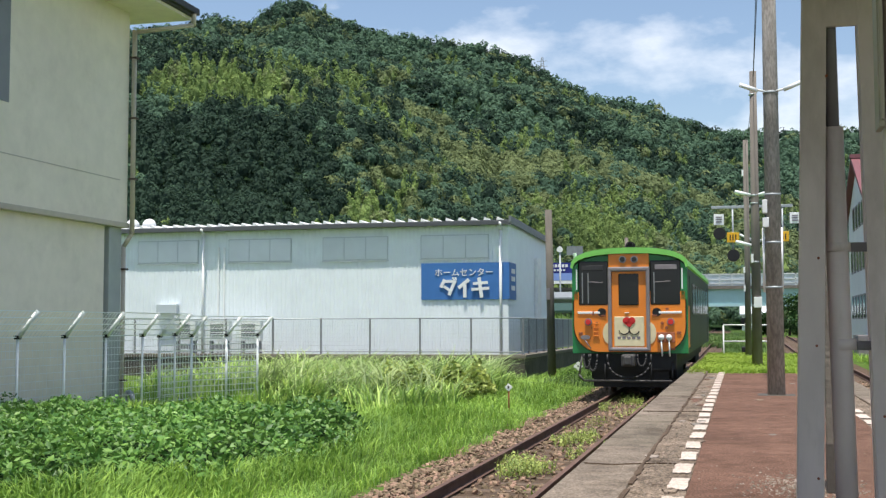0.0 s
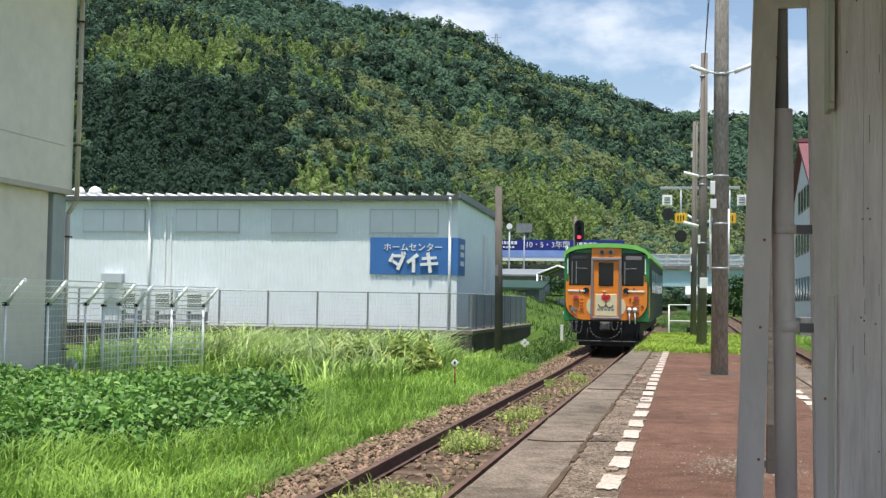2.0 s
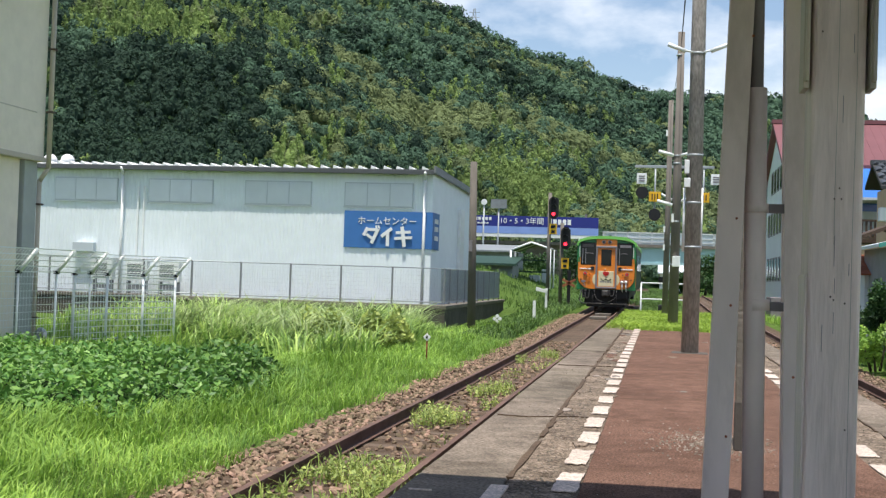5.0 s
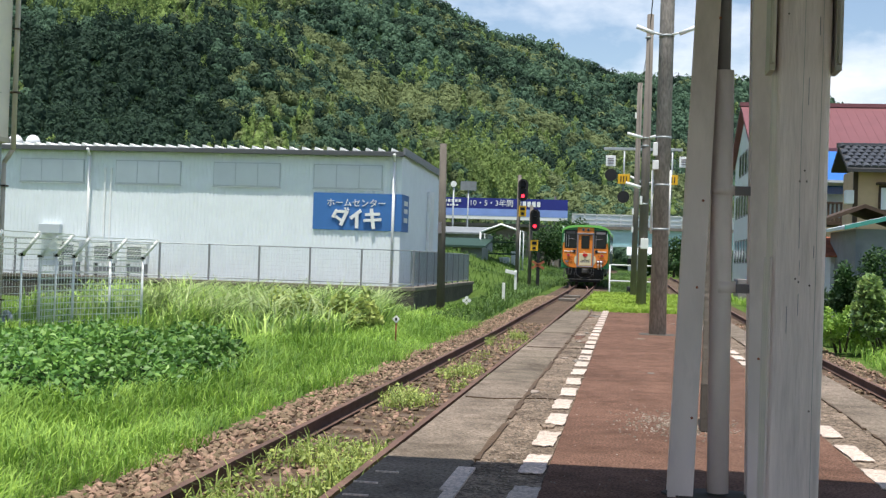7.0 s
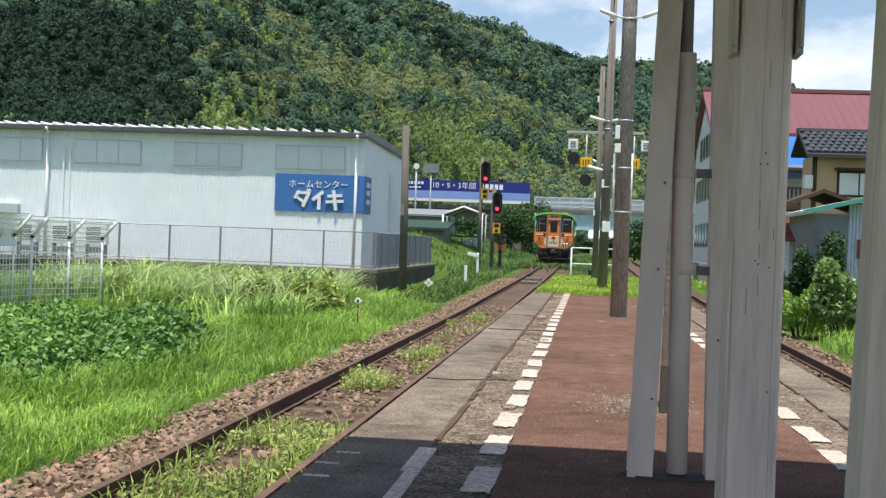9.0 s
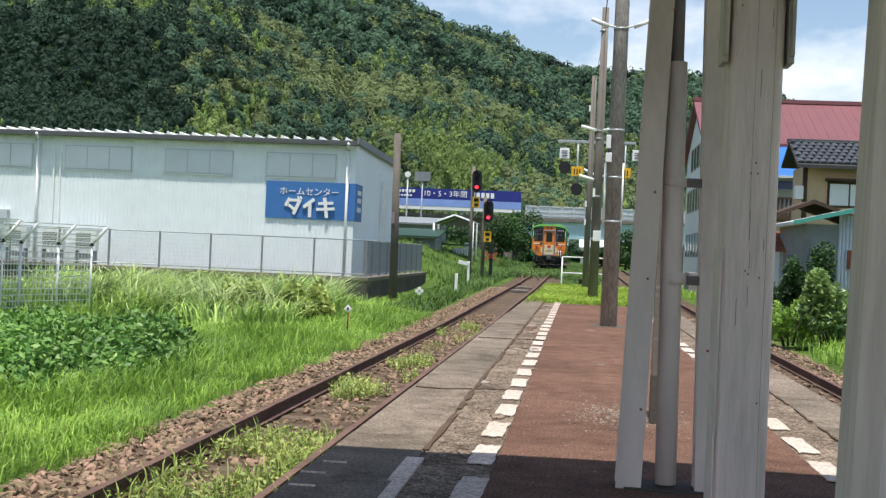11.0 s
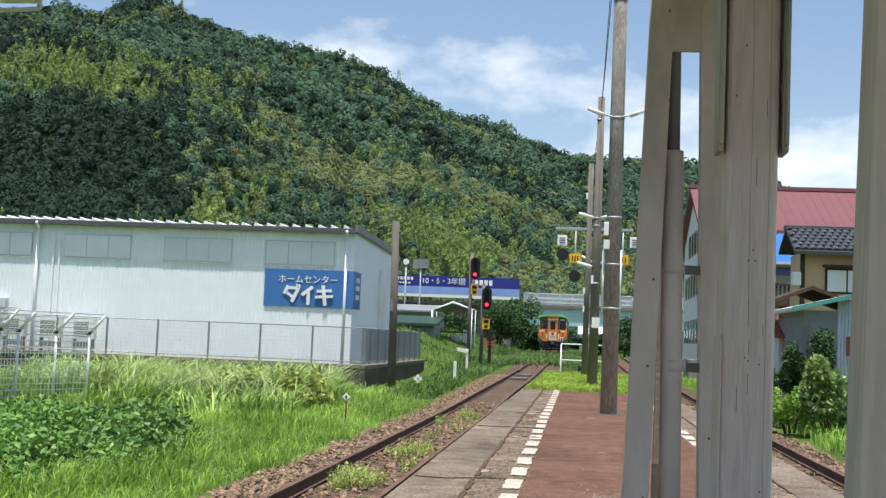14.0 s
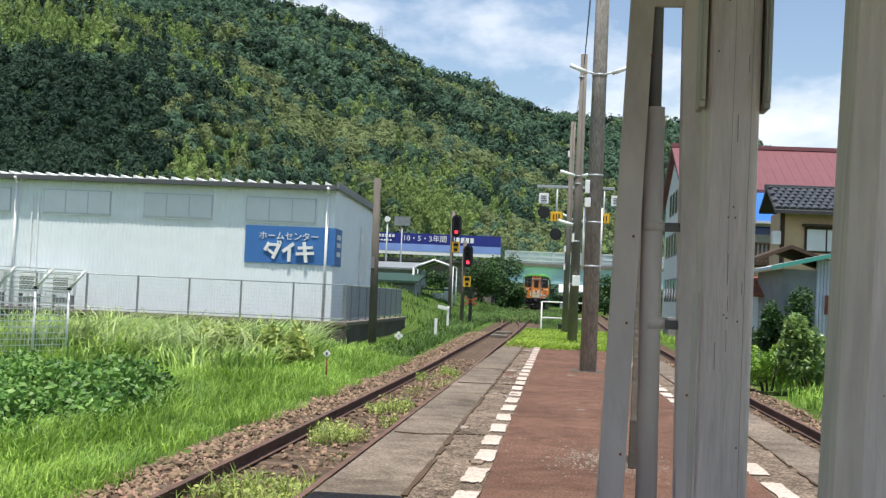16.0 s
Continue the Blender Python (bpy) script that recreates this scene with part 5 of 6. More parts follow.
def build_markers():
    ut = thing("utility_pole", "weathered timber utility pole beside the store wall", "pole", at=(-6.46, 41.0, 0))
    tube_part("shaft", (0.05, 0, -1.0), (-0.04, 0, 5.05), 0.15, M_OLDPOLE, ut, "", 0.12, 14)
    box_part("plate", (-0.10, 0.02, -0.2, -0.13, 1.9, 2.3), M_TGREY, ut)
    dm = thing("track_marker", "small white diamond marker on a rusty stake", "marker", at=(-4.92, 25.3, 0), group="track markers")
    tube_part("stake", (0, 0, -0.95), (0, 0, -0.25), 0.018, M_RUST, dm)
    bm = bmesh.new()
    slab(bm, -0.062, 0.062, -0.012, 0.012, -0.062, 0.062, bevel=0.008, m=Matrix.Translation((0, -0.02, -0.33)) @ Matrix.Rotation(radians(45), 4, "Y"))
    pl = part("plate", bm, M_WHITE, dm, "white diamond plate")
    box_part("bar", (-0.02, 0.02, -0.04, -0.033, -0.36, -0.30), M_BLACK, pl)
    fl = thing("track_marker", "white four-disc marker on a short stake", "marker", at=(-6.03, 45, 0), group="track markers")
    tube_part("stake", (0, 0, -1.0), (0, 0, -0.5), 0.02, M_TGREY, fl)
    for dx, dz in ((-0.1, 0), (0.1, 0), (0, 0.1), (0, -0.1), (0, -0.30)):
        bm = bmesh.new()
        disc(bm, dx, -0.03, -0.55 + dz, 0.07, 0.02, 12)
        part("disc", bm, M_WHITE, fl)
    for x, y, z0, z1, arm in ((-5.1, 49.6, -0.8, 0.1, False), (-5.67, 61, -0.7, 0.55, True), (-11.0, 96, -0.4, 0.7, False)):
        st = thing("white_stake", "white painted timber stake beside the track", "stake", at=(x, y, 0), group="white stakes")
        box_part("stake", (-0.06, 0.06, -0.04, 0.04, z0, z1), M_WHITE, st, "", 0.008)
        if arm:
            bm = bmesh.new()
            slab(bm, -0.55, 0.05, -0.07, -0.04, -0.09, 0.09, bevel=0.008, m=Matrix.Translation((0, 0, z1 - 0.15)) @ Matrix.Rotation(radians(12), 4, "Y"))
            part("arm", bm, M_WHITE, st)
    xm = thing("crossing_marker", "black post with an orange cross marker", "marker", at=(-5.2, 70, 0))
    box_part("post", (-0.10, 0.10, -0.06, 0.06, -0.8, 1.6), M_BLACK, xm, "", 0.01)
    for a in (30, -30):
        bm = bmesh.new()
        slab(bm, -0.42, 0.42, -0.09, -0.06, -0.07, 0.07, m=Matrix.Translation((0, 0, 0.85)) @ Matrix.Rotation(radians(a), 4, "Y"))
        part("cross_bar", bm, M_RUST, xm)
    # small relay cabinets and a round mirror
    for x, y, z, w, h in ((-9.5, 92, 0.2, 0.8, 1.1), (-8.9, 94, 0.4, 0.5, 1.4)):
        bm = bmesh.new()
        slab(bm, x - w / 2, x + w / 2, y, y + 0.5, z - 1.0, z + h, bevel=0.02)
        solo("relay_cabinet", bm, M_FENCE, "pale steel relay cabinet beside the track", "cabinet")
    for x, y, z in ((-17.5, 118, 8.6),):
        mr = thing("street_sign", "round mirror and a dark board on a pole", "sign", at=(x, y, 0))
        tube_part("pole", (0, 0, -0.5), (0, 0, z), 0.09, M_GALV, mr)
        bm = bmesh.new()
        disc(bm, 0, -0.1, z, 0.30, 0.1, 18)
        part("mirror", bm, M_WHITE, mr)
        box_part("board", (0.7, 2.3, -0.1, 0, z - 0.6, z + 0.3), M_SHEDGREY, mr)
        tube_part("board_leg", (1.5, 0.05, -0.5), (1.5, 0.05, z), 0.07, M_GALV, mr)


def build_bridge():
    br = thing("road_bridge", "pale teal girder road bridge with grey railings and a banner", "bridge")
    box_part("girder", (-6.6, 40, 140, 141, 3.3, 5.1), M_BRIDGE, br, "pale teal steel girder")
    box_part("lower_flange", (-6.6, 40, 139.8, 141.2, 3.1, 3.35), M_BRIDGE, br)
    box_part("deck", (-40, 40, 139.6, 149, 5.1, 5.45), M_CONC, br, "concrete deck edge")
    for k in range(33):
        x = -6.5 + k * 1.4
        box_part("railing_post", (x - 0.08, x + 0.08, 139.7, 139.85, 5.4, 6.85), M_BRIDGER, br)
    for z in (5.75, 6.2, 6.8):
        box_part("railing_bar", (-6.6, 40, 139.7, 139.8, z - 0.06, z + 0.06), M_BRIDGER, br)
    box_part("railing_panel", (-6.6, 40, 139.82, 139.86, 5.45, 6.75), M_SHEDPALE, br, "pale mesh infill")
    for x in (-9.0, 14.0):
        box_part("pier", (x - 1.0, x + 1.0, 140, 148, -1, 5.1), M_CONC, br, "concrete pier")
    ab = box_part("abutment", (-42, -9.5, 140.5, 149, -1, 5.1), M_CONC, br, "concrete abutment")
    bn = thing("banner", "long dark blue advertising banner with white lettering", "banner")
    box_part("upper_band", (-24.5, -7.1, 139.3, 139.4, 7.15, 8.4), M_BANNER, bn, "dark blue cloth")
    box_part("lower_band", (-24.5, -7.1, 139.3, 139.4, 6.3, 7.15), M_BANNER2, bn, "light blue cloth")
    box_part("bottom_band", (-24.5, -7.1, 139.32, 139.4, 5.9, 6.3), M_WHITE, bn, "white lower hem")
    lettering("10・5・3年間", 0.88, M_WHITE, bn, (-16.1, 139.25, 7.78))
    bm = bmesh.new()
    for k in range(5):
        slab(bm, -12.95 + k * 0.56, -12.55 + k * 0.56, 139.24, 139.29, 7.48, 8.10)
    for k in range(9):
        slab(bm, -23.4 + k * 0.42, -23.1 + k * 0.42, 139.24, 139.29, 7.85, 8.2)
        slab(bm, -23.2 + k * 0.36, -22.95 + k * 0.36, 139.24, 139.29, 7.4, 7.6)
    part("white_bars", bm, M_WHITE, bn, "small white strokes")
    for x in (-8.6, -13, -19):
        box_part("mast", (x - 0.12, x + 0.12, 139.5, 139.7, -1, 8.8), M_TGREY, bn)


def build_shelter():
    sh = thing("bicycle_shelter", "white framed shelter with a green roof", "shelter", at=(0, 88, 0))
    pts = [(-10.9, 0.0), (-10.92, 3.12), (-9.4, 3.75), (-7.98, 3.28), (-7.95, 0.0)]
    for dy in (0, 3.0):
        for a, b in zip(pts, pts[1:]):
            tube_part("frame", (a[0], dy, a[1]), (b[0], dy, b[1]), 0.07, M_WHITE, sh)
    bm = bmesh.new()
    prism(bm, [(-10.95, 3.1), (-9.4, 3.72), (-7.95, 3.26), (-7.95, 3.32), (-9.4, 3.80), (-10.95, 3.18)], "y", 0.1, 6)
    part("roof", bm, M_GREENFENCE, sh, "dark green roof sheets")
    for z in (1.5, 2.4):
        box_part("rail", (-10.9, -8, 2.9, 3.0, z, z + 0.12), M_GREENFENCE, sh)
    # low sheds behind
    for x0, x1, y, z, m, lab in ((-17, -11.5, 100, 3.2, M_SHEDGREY, "low pale-roofed shed behind the store"), (-16, -10, 84, 1.9, M_GREENFENCE, "low dark green shed behind the fence")):
        hs = thing("shed", lab, "shed", at=(0, y, 0))
        box_part("wall", (x0 + 0.3, x1 - 0.3, 0.2, 4, -1, z), M_SHEDGREY, hs, "grey wall")
        bm = bmesh.new()
        prism(bm, [(-0.4, z), (4.4, z + 0.6), (4.4, z + 0.75), (-0.4, z + 0.15)], "x", x0, x1)
        part("roof", bm, m, hs, "sheet roof")
    wh = thing("shed", "low white-walled house beside the line", "house", at=(1.2, 128, 0))
    box_part("wall", (-1.1, 1.3, 0, 4, -1, 2.0), M_WHITE, wh, "white wall")
    bm = bmesh.new()
    prism(bm, [(-0.4, 2.0), (2, 2.8), (4.4, 2.0), (4.4, 2.15), (2, 3.0), (-0.4, 2.15)], "x", -1.3, 1.5)
    part("roof", bm, M_SHEDPALE, wh, "pale roof")
    box_part("window", (-1.2, -0.2, -0.05, 0.02, 0.9, 1.7), M_GLASSD, wh)


def build_red_roof():
    rb = thing("factory_building", "white three-storey building with a faded red gable roof", "building")
    x0, x1, ya, yb, ym, ze, zr = 6.0, 24.0, 59.2, 70.2, 64.6, 6.9, 9.45
    bm = bmesh.new()
    prism(bm, [(ya, -1), (yb, -1), (yb, ze), (ym, zr), (ya, ze)], "x", x0, x1)
    part("wall", bm, M_WHITE, rb, "white rendered wall")
    bm = bmesh.new()
    prism(bm, [(ya - 0.5, ze - 0.18), (ym, zr + 0.02), (yb + 0.5, ze - 0.18), (yb + 0.5, ze + 0.02), (ym, zr + 0.26), (ya - 0.5, ze + 0.02)], "x", x0 - 0.3, x1 + 0.3)
    rf = part("roof", bm, M_REDROOF, rb, "faded red sheet roof")
    box_part("ridge_cap", (x0 - 0.35, x1 + 0.3, ym - 0.3, ym + 0.3, zr + 0.18, zr + 0.38), M_REDROOF, rf, "red ridge cap")
    bm = bmesh.new()
    k = 0
    x = x0
    while x < x1:
        prism(bm, [(ya - 0.5, ze + 0.02), (ym, zr + 0.26), (ym, zr + 0.275), (ya - 0.5, ze + 0.035)], "x", x, x + 0.03)
        x += 0.45
    part("roof_seam", bm, M_REDROOF, rf, "raised roof seams")
    for z in (1.3, 3.75, 6.0):
        for k in range(6):
            y = ya + 1.0 + k * 1.55
            if z > 5.5 and not 2.0 < y - ya + 0.5 < 9:
                continue
            w = box_part("window", (x0 - 0.03, x0 + 0.05, y, y + 0.95, z, z + 1.25), M_TGREY, rb, "dark framed window")
            box_part("pane", (x0 - 0.045, x0 - 0.03, y + 0.08, y + 0.87, z + 0.08, z + 1.15), M_GLASSD, w)
    bm = bmesh.new()
    slab(bm, x0 - 0.6, x0, ya + 0.5, ya + 3, -0.6, 0.5, bevel=0.03)
    part("outdoor_units", bm, M_TGREY, rb, "grey outdoor units at the wall foot")


def build_houses():
    bt = thing("house", "house with a blue sheet roof and a timber balcony", "house")
    box_part("wall", (8.4, 13, 52, 58, -1, 4.3), M_OCHRE, bt, "ochre wall")
    bm = bmesh.new()
    prism(bm, [(51.4, 4.55), (55, 6.25), (58.5, 4.55), (58.5, 4.7), (55, 6.4), (51.4, 4.7)], "x", 7.6, 13.5)
    part("roof", bm, M_BLUETARP, bt, "blue sheet roof")
    box_part("balcony_floor", (7.2, 9.2, 49.6, 52, 2.9, 3.05), M_TIMBER, bt)
    for k in range(12):
        x = 7.25 + k * 0.165
        box_part("balcony_slat", (x, x + 0.08, 49.6, 49.66, 3.05, 3.75), M_TIMBER, bt)
    box_part("balcony_rail", (7.2, 9.2, 49.56, 49.68, 3.75, 3.83), M_TIMBER, bt)
    for x in (7.25, 9.1):
        box_part("balcony_post", (x - 0.06, x + 0.06, 49.6, 49.7, -0.8, 4.6), M_TIMBER, bt)
    box_part("balcony_roof", (7.0, 9.3, 49.4, 52, 4.6, 4.7), M_SHEDPALE, bt, "pale balcony roof")
    box_part("upstairs_window", (7.6, 8.9, 51.93, 52.0, 3.3, 4.3), M_WINDOWP, bt, "curtained window")
    hs = thing("house", "ochre two-storey house with a dark tiled roof", "house")
    box_part("wall", (8.1, 13.5, 45, 47.3, -1, 4.75), M_OCHRE, hs, "ochre mortar wall")
    box_part("corner_board", (8.06, 8.22, 44.95, 45.05, -1, 4.7), M_TIMBER, hs)
    bm = bmesh.new()
    prism(bm, [(44.2, 4.62), (46.2, 5.62), (47.7, 4.85), (47.7, 4.95), (46.2, 5.75), (44.2, 4.74)], "x", 7.7, 14)
    rf = part("roof", bm, M_DARK, hs, "dark roof body")
    box_part("ridge", (7.65, 14, 46.05, 46.35, 5.68, 5.85), M_TILE, rf, "tiled ridge")
    bm = bmesh.new()
    tube(bm, (0, 0, 0), (0, 0.36, 0), 0.13, 0.13, 8)
    for v in bm.verts:
        v.co.z *= 0.5
    me = bpy.data.meshes.new("roof_tile")
    bm.to_mesh(me)
    bm.free()
    me.materials.append(M_TILE)
    for r in range(7):
        for c in range(18):
            u = (r + 0.3) / 7
            ob = new("roof_tile", me)
            ob.parent = rf
            ob.matrix_world = pose(7.85 + c * 0.27 + (0.13 if r % 2 else 0), 44.2 + 2.0 * u, 4.78 + 1.02 * u, 22)
    wn = box_part("window", (8.95, 10.5, 44.94, 45.04, 3.25, 4.2), M_TIMBER, hs, "brown framed window")
    for k in range(2):
        box_part("pane", (9.03 + k * 0.73, 9.70 + k * 0.73, 44.92, 44.95, 3.33, 4.12), M_WINDOWP, wn, "pale curtained pane")
    box_part("window_hood", (8.85, 10.6, 44.6, 45.0, 4.22, 4.30), M_TIMBER, wn)
    box_part("air_conditioner", (7.75, 8.05, 44.7, 45.1, 3.5, 4.0), M_WHITE, hs, "white wall unit", 0.03)
    lo = thing("shed", "low shed with a brown gabled roof", "shed")
    box_part("wall", (6.0, 8.6, 38.2, 41, -1, 2.4), M_OCHRE, lo, "ochre wall")
    bm = bmesh.new()
    prism(bm, [(5.75, 2.45), (7.15, 3.0), (8.9, 2.4), (8.9, 2.5), (7.15, 3.12), (5.75, 2.56)], "y", 37.8, 41.2)
    part("roof", bm, M_TIMBER, lo, "dark brown roof")
    ru = thing("shed", "rusty lean-to of patched sheet iron", "shed")
    box_part("wall", (5.75, 6.35, 35.2, 36.4, -1, 1.45), M_SHEDPALE, ru, "pale sheet wall")
    bm = bmesh.new()
    prism(bm, [(34.8, 1.42), (36.6, 2.0), (36.6, 2.05), (34.8, 1.47)], "x", 5.3, 6.5)
    part("roof", bm, M_RUST, ru, "rusty sheet roof")
    sd = thing("shed", "grey shed with a teal-edged sloping roof", "shed")
    box_part("wall", (5.85, 6.72, 32.1, 36, -1, 2.15), M_SHEDGREY, sd, "dark grey wall")
    for k in range(10):
        x = 6.765 + k * 0.09
        tube_part("corrugation", (x, 32.12, -1), (x, 32.12, 2.42), 0.045, M_SHEDPALE, sd, "pale corrugated sheet", n=8)
    bm = bmesh.new()
    prism(bm, [(5.50, 2.12), (7.9, 2.72), (7.9, 2.80), (5.50, 2.20)], "y", 31.6, 36.4)
    part("roof", bm, M_SHEDPALE, sd, "sheet roof")
    bm = bmesh.new()
    prism(bm, [(5.48, 2.10), (7.9, 2.70), (7.9, 2.82), (5.48, 2.21)], "y", 31.56, 31.62)
    part("roof_edge", bm, M_TEAL, sd, "teal roof edge")
    box_part("rust_panel", (6.95, 7.5, 32.0, 32.07, 1.0, 1.5), M_RUST, sd, "rusty panel")


def build_pylon():
    py = thing("transmission_tower", "distant steel lattice transmission tower on the ridge", "pylon", at=(-142.6, 880, 176))
    bm = bmesh.new()
    for sx in (-1, 1):
        for sy in (-1, 1):
            tube(bm, (sx * 3, sy * 3, 0), (sx * 0.6, sy * 0.6, 28), 0.22, n=4)
    for k in range(7):
        z0, z1 = k * 4, k * 4 + 4
        w0, w1 = 3 - 2.4 * z0 / 28, 3 - 2.4 * z1 / 28
        tube(bm, (-w0, -w0, z0), (w1, -w1, z1), 0.13, n=4)
        tube(bm, (w0, -w0, z0), (-w1, -w1, z1), 0.13, n=4)
    part("lattice", bm, M_GALV, py)
    for z in (17, 21, 25):
        tube_part("cross_arm", (-4, 0, z), (4, 0, z), 0.2, M_GALV, py, n=4)


build_signal(-6.22, 70, 5.25, "two-aspect signal on a dark mast showing red", -0.8, 4.0, -1)
build_signal(-5.50, 70.5, 3.5, "low signal on a slim mast showing red", -0.8, 2.0, -1)
build_cross_arm()
build_markers()
build_bridge()
build_shelter()
build_red_roof()
build_houses()
build_pylon()

# ---- grass, weeds, shrubs and loose stones ----
def blades(name, pts, material, label, category, lo, hi, width, lean=0.5, seed=1, sway=0.0):
    """Bent tapered blades rooted at the points (x, y, z, scale)."""
    rs = np.random.RandomState(seed)
    p = np.array(pts)
    n = len(p)
    h = rs.uniform(lo, hi, n) * p[:, 3]
    a = rs.uniform(0, 2 * np.pi, n)
    if sway:                                         # clumps bow the same way
        bow = np.array([noise.noise((x * 0.7, y * 0.7, seed)) for x, y in p[:, :2].tolist()]) * 4.0
        a = np.where(rs.random_sample(n) < sway, bow + rs.normal(0, 0.45, n), a)
    w = width * rs.uniform(0.6, 1.3, n) * p[:, 3] ** 0.5
    dx, dy = np.cos(a), np.sin(a)
    sx, sy = -dy * w / 2, dx * w / 2
    l1, l2 = lean * rs.uniform(0.1, 0.45, n) * h, lean * rs.uniform(0.5, 1.3, n) * h
    root = p[:, :3] - np.array([0, 0, 0.02])
    mid = root + np.stack([dx * l1, dy * l1, h * 0.62], 1)
    tip = root + np.stack([dx * l2, dy * l2, h * rs.uniform(0.75, 1.0, n)], 1)
    s = np.stack([sx, sy, np.zeros(n)], 1)
    v = np.stack([root - s, root + s, mid + s * 0.8, mid - s * 0.8, tip], 1).reshape(-1, 3)
    k = np.arange(n) * 5
    f = [q for i in k.tolist() for q in ((i, i + 1, i + 2, i + 3), (i + 3, i + 2, i + 4))]
    return raw(name, v.tolist(), f, material, None, label, category, "stuff")


def leaves(name, pts, material, size, parent=None, label="", category="", kind="", seed=1, up=0.6):
    """Pointed folded leaves at the points, tilted at random."""
    rs = np.random.RandomState(seed)
    p = np.array(pts)[:, :3]
    n = len(p)
    nr = rs.normal(size=(n, 3))
    nr[:, 2] = np.abs(nr[:, 2]) + up
    nr /= np.linalg.norm(nr, axis=1)[:, None]
    t = np.cross(nr, rs.normal(size=(n, 3)))
    t /= np.linalg.norm(t, axis=1)[:, None]
    b = np.cross(nr, t)
    s = (size * rs.uniform(0.6, 1.3, n))[:, None]
    v = np.stack([p - t * s, p + b * s * 0.55 - nr * s * 0.15, p + t * s * 1.1 - nr * s * 0.2, p - b * s * 0.55 - nr * s * 0.15], 1).reshape(-1, 3)
    k = np.arange(n) * 4
    f = [q for i in k.tolist() for q in ((i, i + 1, i + 2), (i, i + 2, i + 3))]
    return raw(name, v.tolist(), f, material, parent, label, category, kind)


def mound(x, y):
    """Height of the vine thicket over the ground."""
    u = max(0.0, 1 - ((x + 11.55) / 5.7) ** 2) * max(0.0, 1 - ((y - 16.7) / 5.0) ** 2)
    u += 0.10 * noise.noise((x * 0.9, y * 0.9, 5))
    if u <= 0.04:
        return 0.0
    return (0.40 + 0.24 * noise.noise((x * 0.6, y * 0.6, 3)) + 0.24 * noise.noise((x * 1.7, y * 1.7, 8))) * min(1, (u - 0.04) * 5.5)


def build_green():
    rnd = random.Random(5)
    # field grass, denser near the viewer
    pts = []
    for _ in range(95000):
        y = 5.0 + 40 * rnd.random() ** 1.5
        x = -3.95 - (11.5 if y > 12 else 9.5) * rnd.random() ** 1.1 * (0.55 + y / 45)
        if mound(x, y) > 0.25 or x < -17 or (x < -11 and 24 < y < 30 and rnd.random() < 0.6):
            continue
        edge = noise.noise((x * 0.8, y * 0.8, 2.2))
        if x > -4.3 and edge < 0.1:
            continue
        z = ground_z(x, y) if x < -4.75 else -0.92
        sc = (0.75 + 0.7 * max(0, noise.noise((x * 0.5, y * 0.5, 6.0)))) * (1 + max(0, y - 12) * 0.012)
        if x > -5.2:
            sc *= 0.7
        if y > 35:
            sc *= 0.6
        pts.append((x, y, z, sc))
    blades("meadow_grass", pts, M_GRASS, "bright green meadow grass beside the track", "grass", 0.14, 0.42, 0.019, 0.9, 2, 0.5)
    # tall reeds in front of the store wall
    pts = []
    for _ in range(22000):
        y = 24.5 + 18.3 * rnd.random()
        x = -16.5 + 10.5 * rnd.random()
        lim = -5.6 - 0.085 * (y - 24) + 0.7 * noise.noise((x, y * 0.5, 1))
        if x > lim - 0.4 or mound(x, y) > 0.15 or (y < 30.2 and x < -10.6):
            continue
        pts.append((x, y, ground_z(x, y), (0.55 + 0.85 * abs(noise.noise((x * 0.55, y * 0.55, 7.5))) + 0.2 * rnd.random()) * (1 if y < 36 else 0.72) * (0.55 if y > 37 and x > -9.6 else 1)))
    blades("tall_reeds", pts, M_REED, "tall pale green reed grass before the store wall", "reeds", 0.5, 1.1, 0.046, 1.0, 3, 0.6)
    pts = []
    for _ in range(6500):
        y, x = 25.5 + 15 * rnd.random(), -15.5 + 9.5 * rnd.random()
        if x > -5.9 - 0.085 * (y - 24) - 0.6 or mound(x, y) > 0.1 or (y < 30.2 and x < -10.6) or noise.noise((x * 0.5, y * 0.5, 21)) < -0.05:
            continue
        pts.append((x, y, ground_z(x, y) + 0.1, rnd.uniform(0.7, 1.15)))
    blades("pale_reeds", pts, M_REEDPALE, "long arching pale reed blades", "reeds", 0.75, 1.15, 0.046, 1.5, 23, 0.8)
    # low yellow-green shrub clumps among the reeds
    pts = []
    for cx, cy, r in ((-7.7, 27.6, 0.9), (-6.9, 28.4, 0.6), (-8.5, 28.4, 0.7), (-6.6, 29.6, 0.5)):
        for _ in range(1300):
            a, q = rnd.random() * 6.283, r * rnd.random() ** 0.5
            x, y = cx + q * math.cos(a), cy + q * math.sin(a)
            pts.append((x, y, ground_z(x, y) + 0.25 + rnd.random() * 0.95 * (1.1 - q / r)))
    leaves("weed_clumps", pts, M_WEED, 0.075, None, "yellow-green broad-leaved weeds in the reeds", "weeds", "stuff", 4)
    # vine thicket: a dark sheet coloured as its inner shade, and many leaves
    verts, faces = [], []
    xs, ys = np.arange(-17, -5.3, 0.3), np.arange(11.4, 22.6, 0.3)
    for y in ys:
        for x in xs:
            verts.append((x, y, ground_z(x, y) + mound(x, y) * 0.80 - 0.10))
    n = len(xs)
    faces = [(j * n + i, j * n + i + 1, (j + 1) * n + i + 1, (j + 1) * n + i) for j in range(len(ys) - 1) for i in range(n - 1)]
    raw("thicket_core", verts, faces, M_UNDER, None, "dark sheet standing for shade inside the vine thicket", "thicket", "stuff", True)
    pts = []
